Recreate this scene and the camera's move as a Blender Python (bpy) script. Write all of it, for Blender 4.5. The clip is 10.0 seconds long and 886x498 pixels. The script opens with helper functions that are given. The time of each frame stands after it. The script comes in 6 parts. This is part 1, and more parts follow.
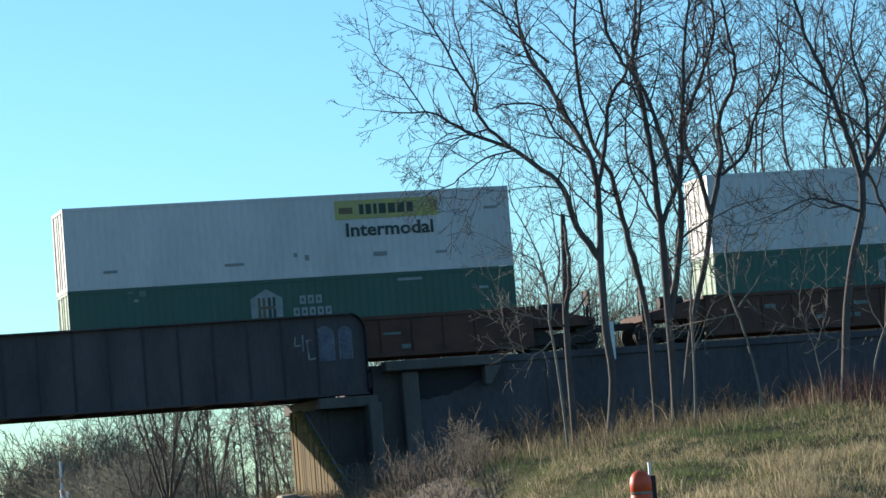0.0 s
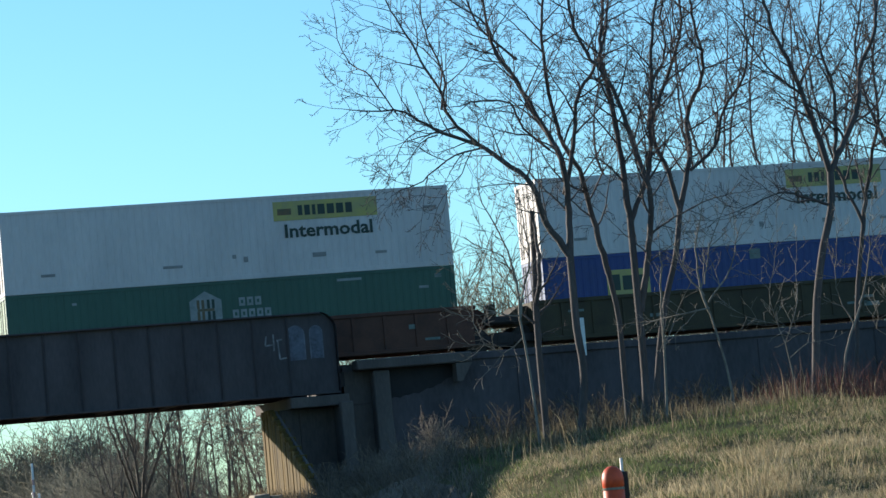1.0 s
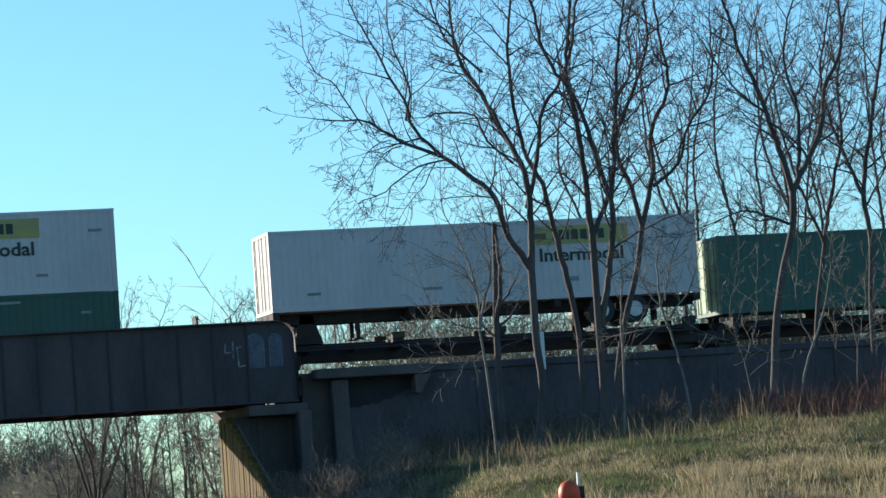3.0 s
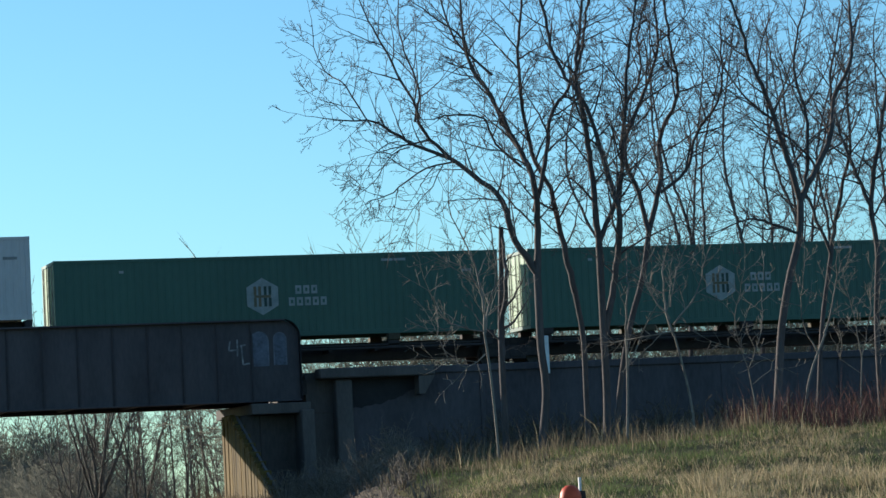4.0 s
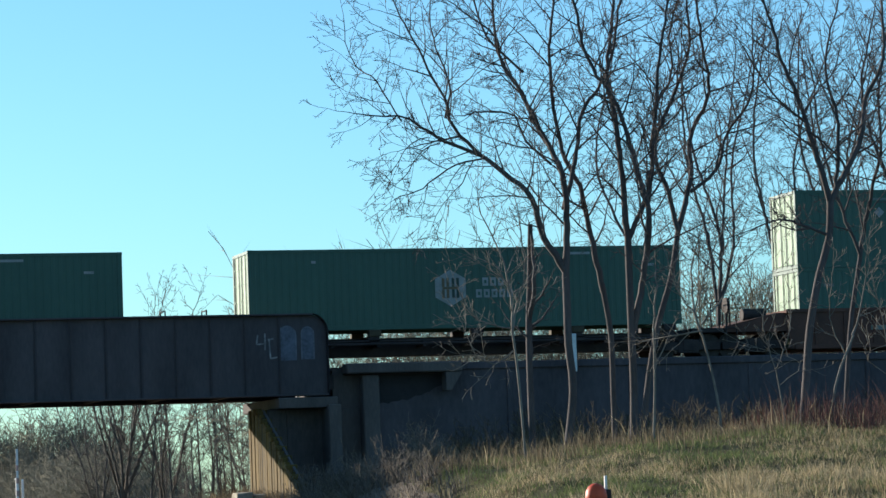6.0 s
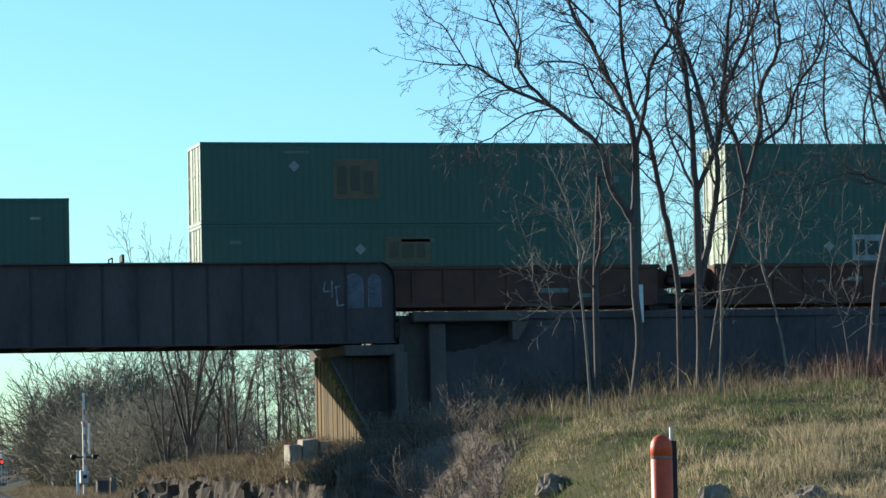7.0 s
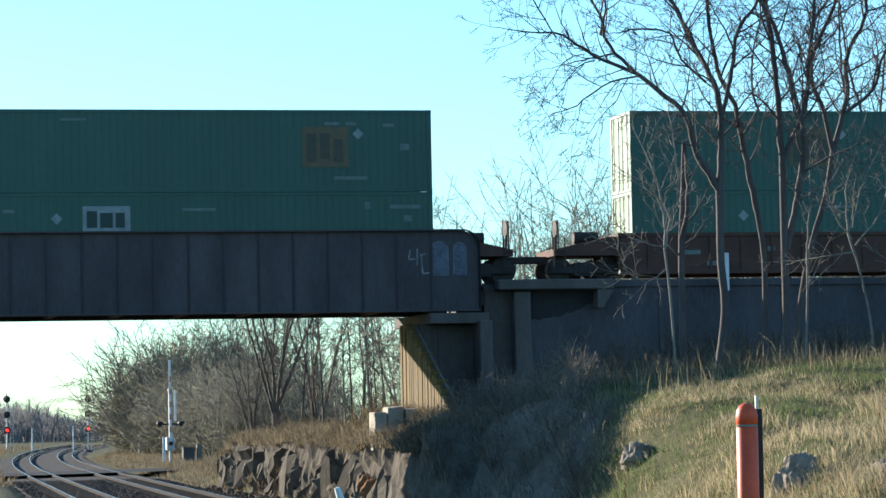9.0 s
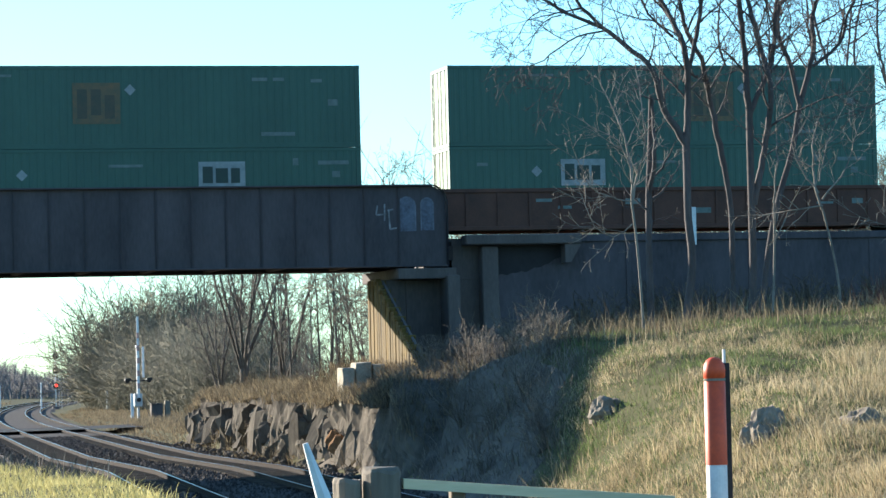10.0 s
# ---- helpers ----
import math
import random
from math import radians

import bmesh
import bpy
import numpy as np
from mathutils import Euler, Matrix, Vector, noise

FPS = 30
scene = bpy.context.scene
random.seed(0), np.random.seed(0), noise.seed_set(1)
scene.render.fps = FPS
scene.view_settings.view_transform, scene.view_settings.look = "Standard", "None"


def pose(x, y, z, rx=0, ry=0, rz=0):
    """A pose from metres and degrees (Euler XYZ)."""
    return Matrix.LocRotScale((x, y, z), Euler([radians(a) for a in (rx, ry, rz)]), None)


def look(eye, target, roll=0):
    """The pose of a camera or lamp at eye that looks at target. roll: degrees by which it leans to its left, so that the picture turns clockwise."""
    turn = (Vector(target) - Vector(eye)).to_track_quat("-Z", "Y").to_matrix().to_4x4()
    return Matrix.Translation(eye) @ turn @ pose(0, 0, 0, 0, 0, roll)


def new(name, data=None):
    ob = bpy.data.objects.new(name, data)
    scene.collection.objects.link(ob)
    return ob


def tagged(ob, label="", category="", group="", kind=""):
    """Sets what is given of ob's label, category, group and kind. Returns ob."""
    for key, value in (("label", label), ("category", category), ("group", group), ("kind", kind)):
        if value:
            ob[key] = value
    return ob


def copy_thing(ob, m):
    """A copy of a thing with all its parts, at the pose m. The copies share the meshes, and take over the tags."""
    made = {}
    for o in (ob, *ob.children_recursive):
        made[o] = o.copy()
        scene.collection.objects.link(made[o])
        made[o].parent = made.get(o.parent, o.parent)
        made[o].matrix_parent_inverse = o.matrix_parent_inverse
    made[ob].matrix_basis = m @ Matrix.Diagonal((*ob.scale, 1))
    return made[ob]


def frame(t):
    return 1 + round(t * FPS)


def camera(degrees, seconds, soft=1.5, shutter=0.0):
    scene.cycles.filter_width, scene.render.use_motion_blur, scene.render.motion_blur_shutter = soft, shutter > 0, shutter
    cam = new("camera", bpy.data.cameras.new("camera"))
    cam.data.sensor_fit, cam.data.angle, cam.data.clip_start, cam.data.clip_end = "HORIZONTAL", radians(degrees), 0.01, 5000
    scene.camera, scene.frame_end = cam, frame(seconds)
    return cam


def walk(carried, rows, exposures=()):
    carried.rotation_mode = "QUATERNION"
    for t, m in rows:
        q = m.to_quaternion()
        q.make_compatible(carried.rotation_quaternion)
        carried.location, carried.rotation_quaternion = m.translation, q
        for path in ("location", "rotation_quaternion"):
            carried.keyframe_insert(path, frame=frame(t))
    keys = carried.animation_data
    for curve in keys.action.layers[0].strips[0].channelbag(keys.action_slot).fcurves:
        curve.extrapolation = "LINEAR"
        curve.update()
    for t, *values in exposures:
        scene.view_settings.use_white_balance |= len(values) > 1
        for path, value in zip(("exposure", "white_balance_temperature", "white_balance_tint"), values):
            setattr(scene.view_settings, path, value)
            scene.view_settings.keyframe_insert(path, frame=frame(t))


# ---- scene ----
cam = camera(15.561, 10.0, soft=1.5)
EYE = (0.0, 0.0, 1.7)
# seconds, point looked at, lean; the camera is held by hand on one spot
PATH = [
    (0.0, (26.041, 96.247, 9.339), -4.496),
    (0.5, (26.532, 96.125, 9.184), -5.227),
    (1.0, (26.934, 96.012, 9.196), -5.146),
    (1.5, (27.336, 95.882, 9.408), -4.827),
    (2.0, (27.727, 95.765, 9.466), -4.452),
    (2.5, (28.019, 95.679, 9.480), -4.264),
    (4.0, (27.905, 95.709, 9.522), -2.803),
    (4.5, (27.756, 95.736, 9.711), -2.178),
    (5.0, (27.405, 95.828, 9.822), -2.027),
    (6.5, (26.628, 96.122, 8.877), -1.885),
    (6.7, (25.931, 96.333, 8.599), -1.634),
    (6.8, (25.404, 96.494, 8.292), -1.509),
    (6.9, (25.178, 96.589, 7.748), -1.383),
    (7.0, (25.021, 96.618, 7.942), -1.258),
    (7.1, (24.739, 96.637, 8.719), -1.082),
    (7.2, (24.479, 96.620, 9.783), -0.907),
    (7.3, (24.247, 96.613, 10.530), -0.731),
    (7.4, (24.154, 96.655, 10.321), -0.555),
    (7.5, (24.066, 96.757, 9.381), -0.379),
    (7.6, (23.984, 96.880, 7.951), -0.464),
    (7.7, (23.990, 96.936, 6.987), -0.549),
    (7.8, (23.990, 96.941, 6.892), -0.633),
    (7.9, (23.687, 96.992, 7.308), -0.718),
    (8.0, (22.731, 97.179, 7.992), -0.803),
    (8.1, (22.221, 97.274, 8.330), -0.762),
    (8.2, (21.917, 97.356, 8.138), -0.721),
    (8.3, (21.748, 97.400, 8.048), -0.680),
    (8.5, (21.609, 97.446, 7.807), -0.599),
    (9.0, (22.461, 97.300, 7.007), -1.120),
    (9.5, (22.972, 97.210, 6.439), -1.403),
    (10.0, (23.425, 97.139, 5.608), -1.358),
]
EXPOSURE = [(0.0, 0.84), (2.5, 0.84), (4.5, 0.61), (6.5, 0.80), (7.5, 0.96), (8.0, 1.35), (8.5, 1.32), (9.0, 1.35), (10.0, 1.63)]
walk(cam, [(t, look(EYE, p, lean)) for t, p, lean in PATH], EXPOSURE)

# ------------------------------------------------------------ sky and sun
SUN_DIR = Vector((-0.58, 0.77, 0.24)).normalized()
elev = math.asin(SUN_DIR.z)
azim = math.atan2(SUN_DIR.x, SUN_DIR.y)
world = bpy.data.worlds.new("sky")
scene.world = world
world.use_nodes = True
wn = world.node_tree
sky = wn.nodes.new("ShaderNodeTexSky")
sky.sky_type = "NISHITA"
sky.sun_disc = False
sky.sun_elevation = elev
sky.sun_rotation = azim
sky.air_density, sky.dust_density, sky.ozone_density = 1.0, 0.3, 1.6
tint = wn.nodes.new("ShaderNodeMix")
tint.data_type, tint.blend_type = "RGBA", "MULTIPLY"
tint.inputs["Factor"].default_value = 1.0
tint.inputs["B"].default_value = (0.505, 0.872, 1.165, 1)
wn.links.new(sky.outputs[0], tint.inputs["A"])
wn.links.new(tint.outputs["Result"], wn.nodes["Background"].inputs[0])
wn.nodes["Background"].inputs[1].default_value = 0.10
sun = new("sun", bpy.data.lights.new("sun", "SUN"))
sun.data.energy, sun.data.angle, sun.data.color = 5.0, radians(0.53), (1.0, 0.92, 0.80)
sun.matrix_world = look((0, 0, 60), Vector((0, 0, 60)) - SUN_DIR)

# ------------------------------------------------------------ materials


def mat(name, base, dark=None, rough=0.8, metal=0.0, scale=2.0, fine=30.0, bump=0.15, mix=0.6, stretch=(1, 1, 1), island=0.0, obrand=0.0, spec=0.4, thin=0.0):
    """A surface with large stains and fine grain: base and dark are the two colours that the noise blends."""
    m = bpy.data.materials.new(name)
    m.use_nodes = True
    nt = m.node_tree
    b = nt.nodes["Principled BSDF"]
    b.inputs["Roughness"].default_value, b.inputs["Metallic"].default_value = rough, metal
    b.inputs["Specular IOR Level"].default_value = spec
    dark = dark or tuple(c * 0.6 for c in base)
    tc = nt.nodes.new("ShaderNodeTexCoord")
    mp = nt.nodes.new("ShaderNodeMapping")
    mp.inputs["Scale"].default_value = stretch
    nt.links.new(tc.outputs["Object"], mp.inputs[0])
    n1 = nt.nodes.new("ShaderNodeTexNoise")
    n1.inputs["Scale"].default_value, n1.inputs["Detail"].default_value, n1.inputs["Roughness"].default_value = scale, 6, 0.6
    n2 = nt.nodes.new("ShaderNodeTexNoise")
    n2.inputs["Scale"].default_value, n2.inputs["Detail"].default_value = fine, 4
    for n in (n1, n2):
        nt.links.new(mp.outputs[0], n.inputs["Vector"])
    ramp = nt.nodes.new("ShaderNodeValToRGB")
    ramp.color_ramp.elements[0].position, ramp.color_ramp.elements[1].position = 0.5 - mix / 3, 0.5 + mix / 3
    ramp.color_ramp.elements[0].color, ramp.color_ramp.elements[1].color = (*dark, 1), (*base, 1)
    add = nt.nodes.new("ShaderNodeMath")
    add.operation = "MULTIPLY_ADD"
    add.inputs[1].default_value, add.inputs[2].default_value = 0.4, -0.2
    nt.links.new(n2.outputs["Fac"], add.inputs[0])
    add2 = nt.nodes.new("ShaderNodeMath")
    add2.operation = "ADD"
    nt.links.new(n1.outputs["Fac"], add2.inputs[0])
    nt.links.new(add.outputs[0], add2.inputs[1])
    src = add2
    if island or obrand:
        if island:
            g = nt.nodes.new("ShaderNodeNewGeometry")
            out = g.outputs["Random Per Island"]
        else:
            g = nt.nodes.new("ShaderNodeObjectInfo")
            out = g.outputs["Random"]
        r = nt.nodes.new("ShaderNodeMath")
        r.operation = "MULTIPLY_ADD"
        k = island or obrand
        r.inputs[1].default_value, r.inputs[2].default_value = k, -k / 2
        nt.links.new(out, r.inputs[0])
        a3 = nt.nodes.new("ShaderNodeMath")
        a3.operation = "ADD"
        nt.links.new(add2.outputs[0], a3.inputs[0])
        nt.links.new(r.outputs[0], a3.inputs[1])
        src = a3
    nt.links.new(src.outputs[0], ramp.inputs[0])
    nt.links.new(ramp.outputs[0], b.inputs["Base Color"])
    if thin:
        # thin leaves let part of the light through
        tr = nt.nodes.new("ShaderNodeBsdfTranslucent")
        mx = nt.nodes.new("ShaderNodeMixShader")
        mx.inputs[0].default_value = thin
        nt.links.new(ramp.outputs[0], tr.inputs["Color"])
        nt.links.new(b.outputs[0], mx.inputs[1])
        nt.links.new(tr.outputs[0], mx.inputs[2])
        nt.links.new(mx.outputs[0], nt.nodes["Material Output"].inputs["Surface"])
    if bump:
        bp = nt.nodes.new("ShaderNodeBump")
        bp.inputs["Strength"].default_value, bp.inputs["Distance"].default_value = bump, 0.02
        nt.links.new(n2.outputs["Fac"], bp.inputs["Height"])
        nt.links.new(bp.outputs[0], b.inputs["Normal"])
    return m


def glow(name, colour, power):
    m = bpy.data.materials.new(name)
    m.use_nodes = True
    b = m.node_tree.nodes["Principled BSDF"]
    b.inputs["Base Color"].default_value = (*colour, 1)
    b.inputs["Emission Color"].default_value = (*colour, 1)
    b.inputs["Emission Strength"].default_value = power
    return m


M_WHITE = mat("white_container_paint", (0.66, 0.60, 0.565), (0.48, 0.435, 0.41), 0.5, scale=0.5, fine=9, mix=0.9, stretch=(1, 1, 0.35), bump=0.05)
M_GREEN = mat("green_container_paint", (0.042, 0.112, 0.077), (0.030, 0.080, 0.056), 0.5, scale=0.6, fine=9, mix=0.9, stretch=(1, 1, 0.4), bump=0.05)
# Green lightened for the door ends, so sunlight is put into their colour.
M_GREEN_LIT = mat("sunlit_green_door_paint", (0.288, 0.416, 0.240), (0.160, 0.264, 0.160), 0.55, scale=1.5, fine=14, bump=0.05)
M_BLUE = mat("blue_container_paint", (0.022, 0.05, 0.20), (0.02, 0.04, 0.13), 0.5, scale=0.6, fine=9, mix=0.9, bump=0.05)
M_STEEL = mat("galvanised_rod", (0.45, 0.45, 0.43), (0.2, 0.18, 0.15), 0.45, 0.6, scale=3, bump=0.05)
M_YELLOW = mat("yellow_panel_film", (0.46, 0.38, 0.10), (0.34, 0.30, 0.14), 0.5, scale=2, bump=0)
M_DECAL = mat("white_decal_film", (0.32, 0.335, 0.32), (0.18, 0.205, 0.19), 0.5, scale=3, bump=0)
M_FAINT = mat("faint_grey_marking", (0.30, 0.28, 0.26), (0.2, 0.19, 0.18), 0.6, scale=4, bump=0)
M_DARKDECAL = mat("dark_green_lettering", (0.02, 0.05, 0.035), (0.02, 0.035, 0.03), 0.5, scale=3, bump=0)
M_FADED = mat("faded_orange_panel", (0.22, 0.115, 0.05), (0.06, 0.085, 0.055), 0.6, scale=4, bump=0, mix=0.9)
M_MARK = mat("dirty_small_stencil", (0.19, 0.22, 0.20), (0.07, 0.11, 0.09), 0.6, scale=5, bump=0, mix=0.9)
M_FADEDBAR = mat("worn_panel_lettering", (0.10, 0.075, 0.045), (0.045, 0.06, 0.042), 0.6, scale=5, bump=0, mix=0.9)
M_RUST = mat("rusty_brown_car_steel", (0.155, 0.066, 0.044), (0.065, 0.035, 0.026), 0.85, 0.1, scale=1.2, fine=20, mix=0.9, bump=0.2)
M_CARYEL = mat("faded_yellow_car_paint", (0.085, 0.066, 0.032), (0.04, 0.028, 0.02), 0.8, 0.0, scale=1.0, fine=18, mix=0.9, bump=0.15)
M_BLACKSTEEL = mat("black_grimy_steel", (0.06, 0.046, 0.042), (0.03, 0.023, 0.021), 0.8, 0.2, scale=2, fine=25, bump=0.2)
M_WHEEL = mat("worn_wheel_steel", (0.06, 0.05, 0.045), (0.025, 0.02, 0.018), 0.6, 0.5, scale=4, bump=0.1)
M_GIRDER = mat("dark_girder_paint", (0.105, 0.087, 0.088), (0.040, 0.033, 0.035), 0.75, 0.1, scale=0.8, fine=12, mix=0.9, stretch=(1, 1, 0.3), bump=0.2)
M_CONC = mat("sooty_concrete", (0.16, 0.128, 0.112), (0.055, 0.044, 0.039), 0.92, scale=0.6, fine=14, mix=1.0, stretch=(1, 1, 0.3), bump=0.3)
M_WALLC = mat("weathered_wall_concrete", (0.135, 0.112, 0.116), (0.042, 0.035, 0.037), 0.95, scale=0.35, fine=10, mix=1.0, stretch=(1, 1, 0.35), bump=0.35)
# Near-black colour that paints the shade under the cap slab.
M_CAP_SHADE = mat("black_cap_shade", (0.035, 0.03, 0.03), (0.014, 0.012, 0.013), 0.8, scale=1.5, fine=9, mix=0.9, bump=0.1)
M_STONE = mat("buff_wing_wall_stone", (0.165, 0.10, 0.019), (0.04, 0.026, 0.009), 0.9, scale=2.2, fine=20, mix=0.9, bump=0.4, obrand=0.25, stretch=(1, 1, 0.35))
M_BOULDER = mat("lichen_grey_boulder", (0.32, 0.255, 0.185), (0.13, 0.105, 0.08), 0.95, scale=2.5, fine=14, mix=0.9, bump=0.5)
M_PALEBLOCK = mat("pale_concrete_block", (0.384, 0.344, 0.264), (0.240, 0.200, 0.144), 0.9, scale=2.0, fine=16, bump=0.3)
M_RUSTROCK = mat("rust_stained_rock", (0.27, 0.14, 0.065), (0.08, 0.05, 0.03), 0.95, scale=2.2, fine=12, mix=0.9, bump=0.5, spec=0.05)
M_ROCK = mat("brown_grey_rock", (0.17, 0.143, 0.112), (0.038, 0.032, 0.027), 0.95, scale=1.3, fine=9, mix=0.9, bump=0.6, stretch=(1, 1, 0.4), spec=0.05)
M_GROUND = mat("dry_grass_soil", (0.13, 0.115, 0.06), (0.055, 0.055, 0.028), 0.98, scale=0.35, fine=6, mix=0.9, bump=0.6, spec=0.05)
M_BALLAST = mat("track_ballast", (0.12, 0.105, 0.095), (0.045, 0.04, 0.036), 0.97, scale=4, fine=22, mix=0.9, bump=0.8, spec=0.05)
M_STONES = mat("loose_ballast_stone", (0.115, 0.098, 0.086), (0.042, 0.036, 0.032), 0.95, scale=3, fine=20, bump=0.2, island=0.7, spec=0.05)
M_ASPHALT = mat("worn_asphalt", (0.055, 0.055, 0.056), (0.035, 0.035, 0.035), 0.9, scale=1, fine=40, bump=0.2, spec=0.05)
M_RAILHEAD = mat("polished_rail_head", (0.496, 0.480, 0.456), (0.360, 0.336, 0.312), 0.28, 0.9, scale=2, bump=0.03)
M_RAIL = mat("rusty_rail_steel", (0.03, 0.021, 0.016), (0.016, 0.011, 0.009), 0.95, 0.0, scale=2, bump=0.05, spec=0.1)
M_TIE = mat("weathered_tie_timber", (0.085, 0.067, 0.05), (0.04, 0.031, 0.024), 0.95, scale=3, fine=20, bump=0.4, obrand=0.3, stretch=(0.3, 1, 1), spec=0.05)
M_BARK = mat("grey_brown_bark", (0.13, 0.110, 0.103), (0.045, 0.038, 0.036), 0.95, scale=2.5, fine=22, mix=0.9, stretch=(1, 1, 0.25), bump=0.5)
# Shade of the slope is put into this soil's colour.
M_SHADE_SOIL = mat("shade_toned_soil", (0.19, 0.157, 0.124), (0.09, 0.076, 0.062), 0.98, scale=0.8, fine=9, mix=0.9, bump=0.7, spec=0.05)
# Dead brush; its tone carries the shade of the bank below the abutment.
M_BRUSH = mat("dead_brush_shade_tone", (0.23, 0.185, 0.14), (0.10, 0.08, 0.062), 0.95, scale=1, fine=8, bump=0, island=0.5)
M_PALEBARK = mat("pale_sapling_bark", (0.27, 0.235, 0.19), (0.11, 0.094, 0.077), 0.9, scale=3, fine=22, stretch=(1, 1, 0.3), bump=0.3)
# Bark lightened and greyed so the far woods read as hazy.
M_DISTANT = mat("haze_greyed_bark", (0.2, 0.187, 0.18), (0.11, 0.104, 0.10), 0.95, scale=0.3, fine=4, bump=0, island=0.3)
M_WOODBARK = mat("dark_woodland_bark", (0.20, 0.165, 0.13), (0.085, 0.07, 0.056), 0.95, scale=0.6, fine=6, bump=0, island=0.3)
M_FARBARK = mat("far_wood_bark", (0.225, 0.205, 0.145), (0.12, 0.11, 0.08), 0.95, scale=0.6, fine=6, bump=0, island=0.3)
M_DRY = mat("dry_tan_grass", (0.525, 0.425, 0.259), (0.259, 0.204, 0.115), 0.95, scale=0.5, fine=5, bump=0, island=0.6, thin=0.45)
M_VERGE = mat("golden_verge_grass", (0.480, 0.416, 0.176), (0.288, 0.256, 0.096), 0.95, scale=0.6, fine=5, bump=0, island=0.6, thin=0.45)
M_GRASS = mat("dull_green_grass", (0.165, 0.205, 0.078), (0.066, 0.086, 0.034), 0.95, scale=0.5, fine=5, bump=0, island=0.6, thin=0.45)
M_WEED = mat("brown_dead_weeds", (0.225, 0.18, 0.115), (0.085, 0.068, 0.047), 0.95, scale=1, fine=6, bump=0, island=0.6, thin=0.45)
M_RED_WEED = mat("reddish_bramble_stems", (0.20, 0.07, 0.05), (0.10, 0.045, 0.035), 0.9, scale=1, fine=6, bump=0, island=0.5)
M_ORANGE = mat("orange_marker_plastic", (0.74, 0.09, 0.022), (0.52, 0.06, 0.02), 0.5, scale=3, fine=20, bump=0.05)
M_WPAINT = mat("white_marker_paint", (0.78, 0.78, 0.75), (0.6, 0.59, 0.56), 0.6, scale=3, fine=20, bump=0.05)
M_TIMBER = mat("grey_old_timber", (0.27, 0.22, 0.16), (0.13, 0.105, 0.08), 0.95, scale=2, fine=24, stretch=(1, 1, 0.2), bump=0.5)
M_RAILWOOD = mat("bleached_rail_timber", (0.8, 0.65, 0.40), (0.55, 0.43, 0.26), 0.85, scale=2, fine=24, stretch=(0.2, 1, 1), bump=0.3)
M_STRIPE = mat("faded_red_stripe", (0.45, 0.28, 0.25), (0.33, 0.2, 0.18), 0.6, scale=3, bump=0)
M_SIGNAL = mat("black_signal_paint", (0.02, 0.02, 0.02), (0.012, 0.012, 0.012), 0.6, scale=3, bump=0)
M_ALU = mat("silver_mast_paint", (0.55, 0.55, 0.54), (0.38, 0.38, 0.37), 0.5, 0.3, scale=3, bump=0)
M_REDLIGHT = glow("red_signal_light", (1.0, 0.03, 0.02), 0.9)
M_CHALK = mat("pale_blue_grey_spray_paint", (0.145, 0.16, 0.20), (0.07, 0.072, 0.086), 0.8, scale=3.5, fine=14, mix=0.8, bump=0)
M_CHALKBLUE = mat("faded_outline_spray", (0.19, 0.205, 0.235), (0.07, 0.072, 0.085), 0.8, scale=4.5, fine=14, mix=0.8, bump=0)
M_CHALKLINE = mat("whitish_spray_paint", (0.34, 0.34, 0.33), (0.12, 0.12, 0.12), 0.8, scale=6, fine=14, bump=0)

# ------------------------------------------------------------ building helpers


def mesh_of(name, bm):
    me = bpy.data.meshes.new(name)
    bm.normal_update()
    bm.to_mesh(me)
    bm.free()
    return me


def part(name, bm, material, parent=None, label=""):
    me = bm if isinstance(bm, bpy.types.Mesh) else mesh_of(name, bm)
    if not me.materials:
        me.materials.append(material)
    ob = new(name, me)
    if parent:
        ob.parent = parent
    if label:
        ob["label"] = label
    return ob


def box(bm, x0, x1, y0, y1, z0, z1, bevel=0.0):
    vs = [bm.verts.new((x, y, z)) for x in (x0, x1) for y in (y0, y1) for z in (z0, z1)]
    fs = [bm.faces.new([vs[i] for i in f]) for f in ((0, 1, 3, 2), (4, 6, 7, 5), (0, 4, 5, 1), (2, 3, 7, 6), (0, 2, 6, 4), (1, 5, 7, 3))]
    if bevel:
        es = list({e for f in fs for e in f.edges})
        bmesh.ops.bevel(bm, geom=es, offset=bevel, segments=1, affect="EDGES")
    return bm


def boxes(*dims, bevel=0.0):
    bm = bmesh.new()
    for d in dims:
        box(bm, *d, bevel=bevel)
    return bm


def rod(bm, a, b, r0, r1=None, sides=8):
    """A capped round bar from a to b."""
    a, b = Vector(a), Vector(b)
    r1 = r0 if r1 is None else r1
    q = (b - a).to_track_quat("Z", "Y")
    rings = []
    for p, r in ((a, r0), (b, r1)):
        rings.append([bm.verts.new(p + q @ Vector((r * math.cos(k * math.tau / sides), r * math.sin(k * math.tau / sides), 0))) for k in range(sides)])
    for k in range(sides):
        j = (k + 1) % sides
        bm.faces.new((rings[0][k], rings[0][j], rings[1][j], rings[1][k]))
    bm.faces.new(rings[0][::-1])
    bm.faces.new(rings[1])
    return bm


def rods(*specs, sides=8):
    bm = bmesh.new()
    for s in specs:
        rod(bm, *s, sides=sides)
    return bm


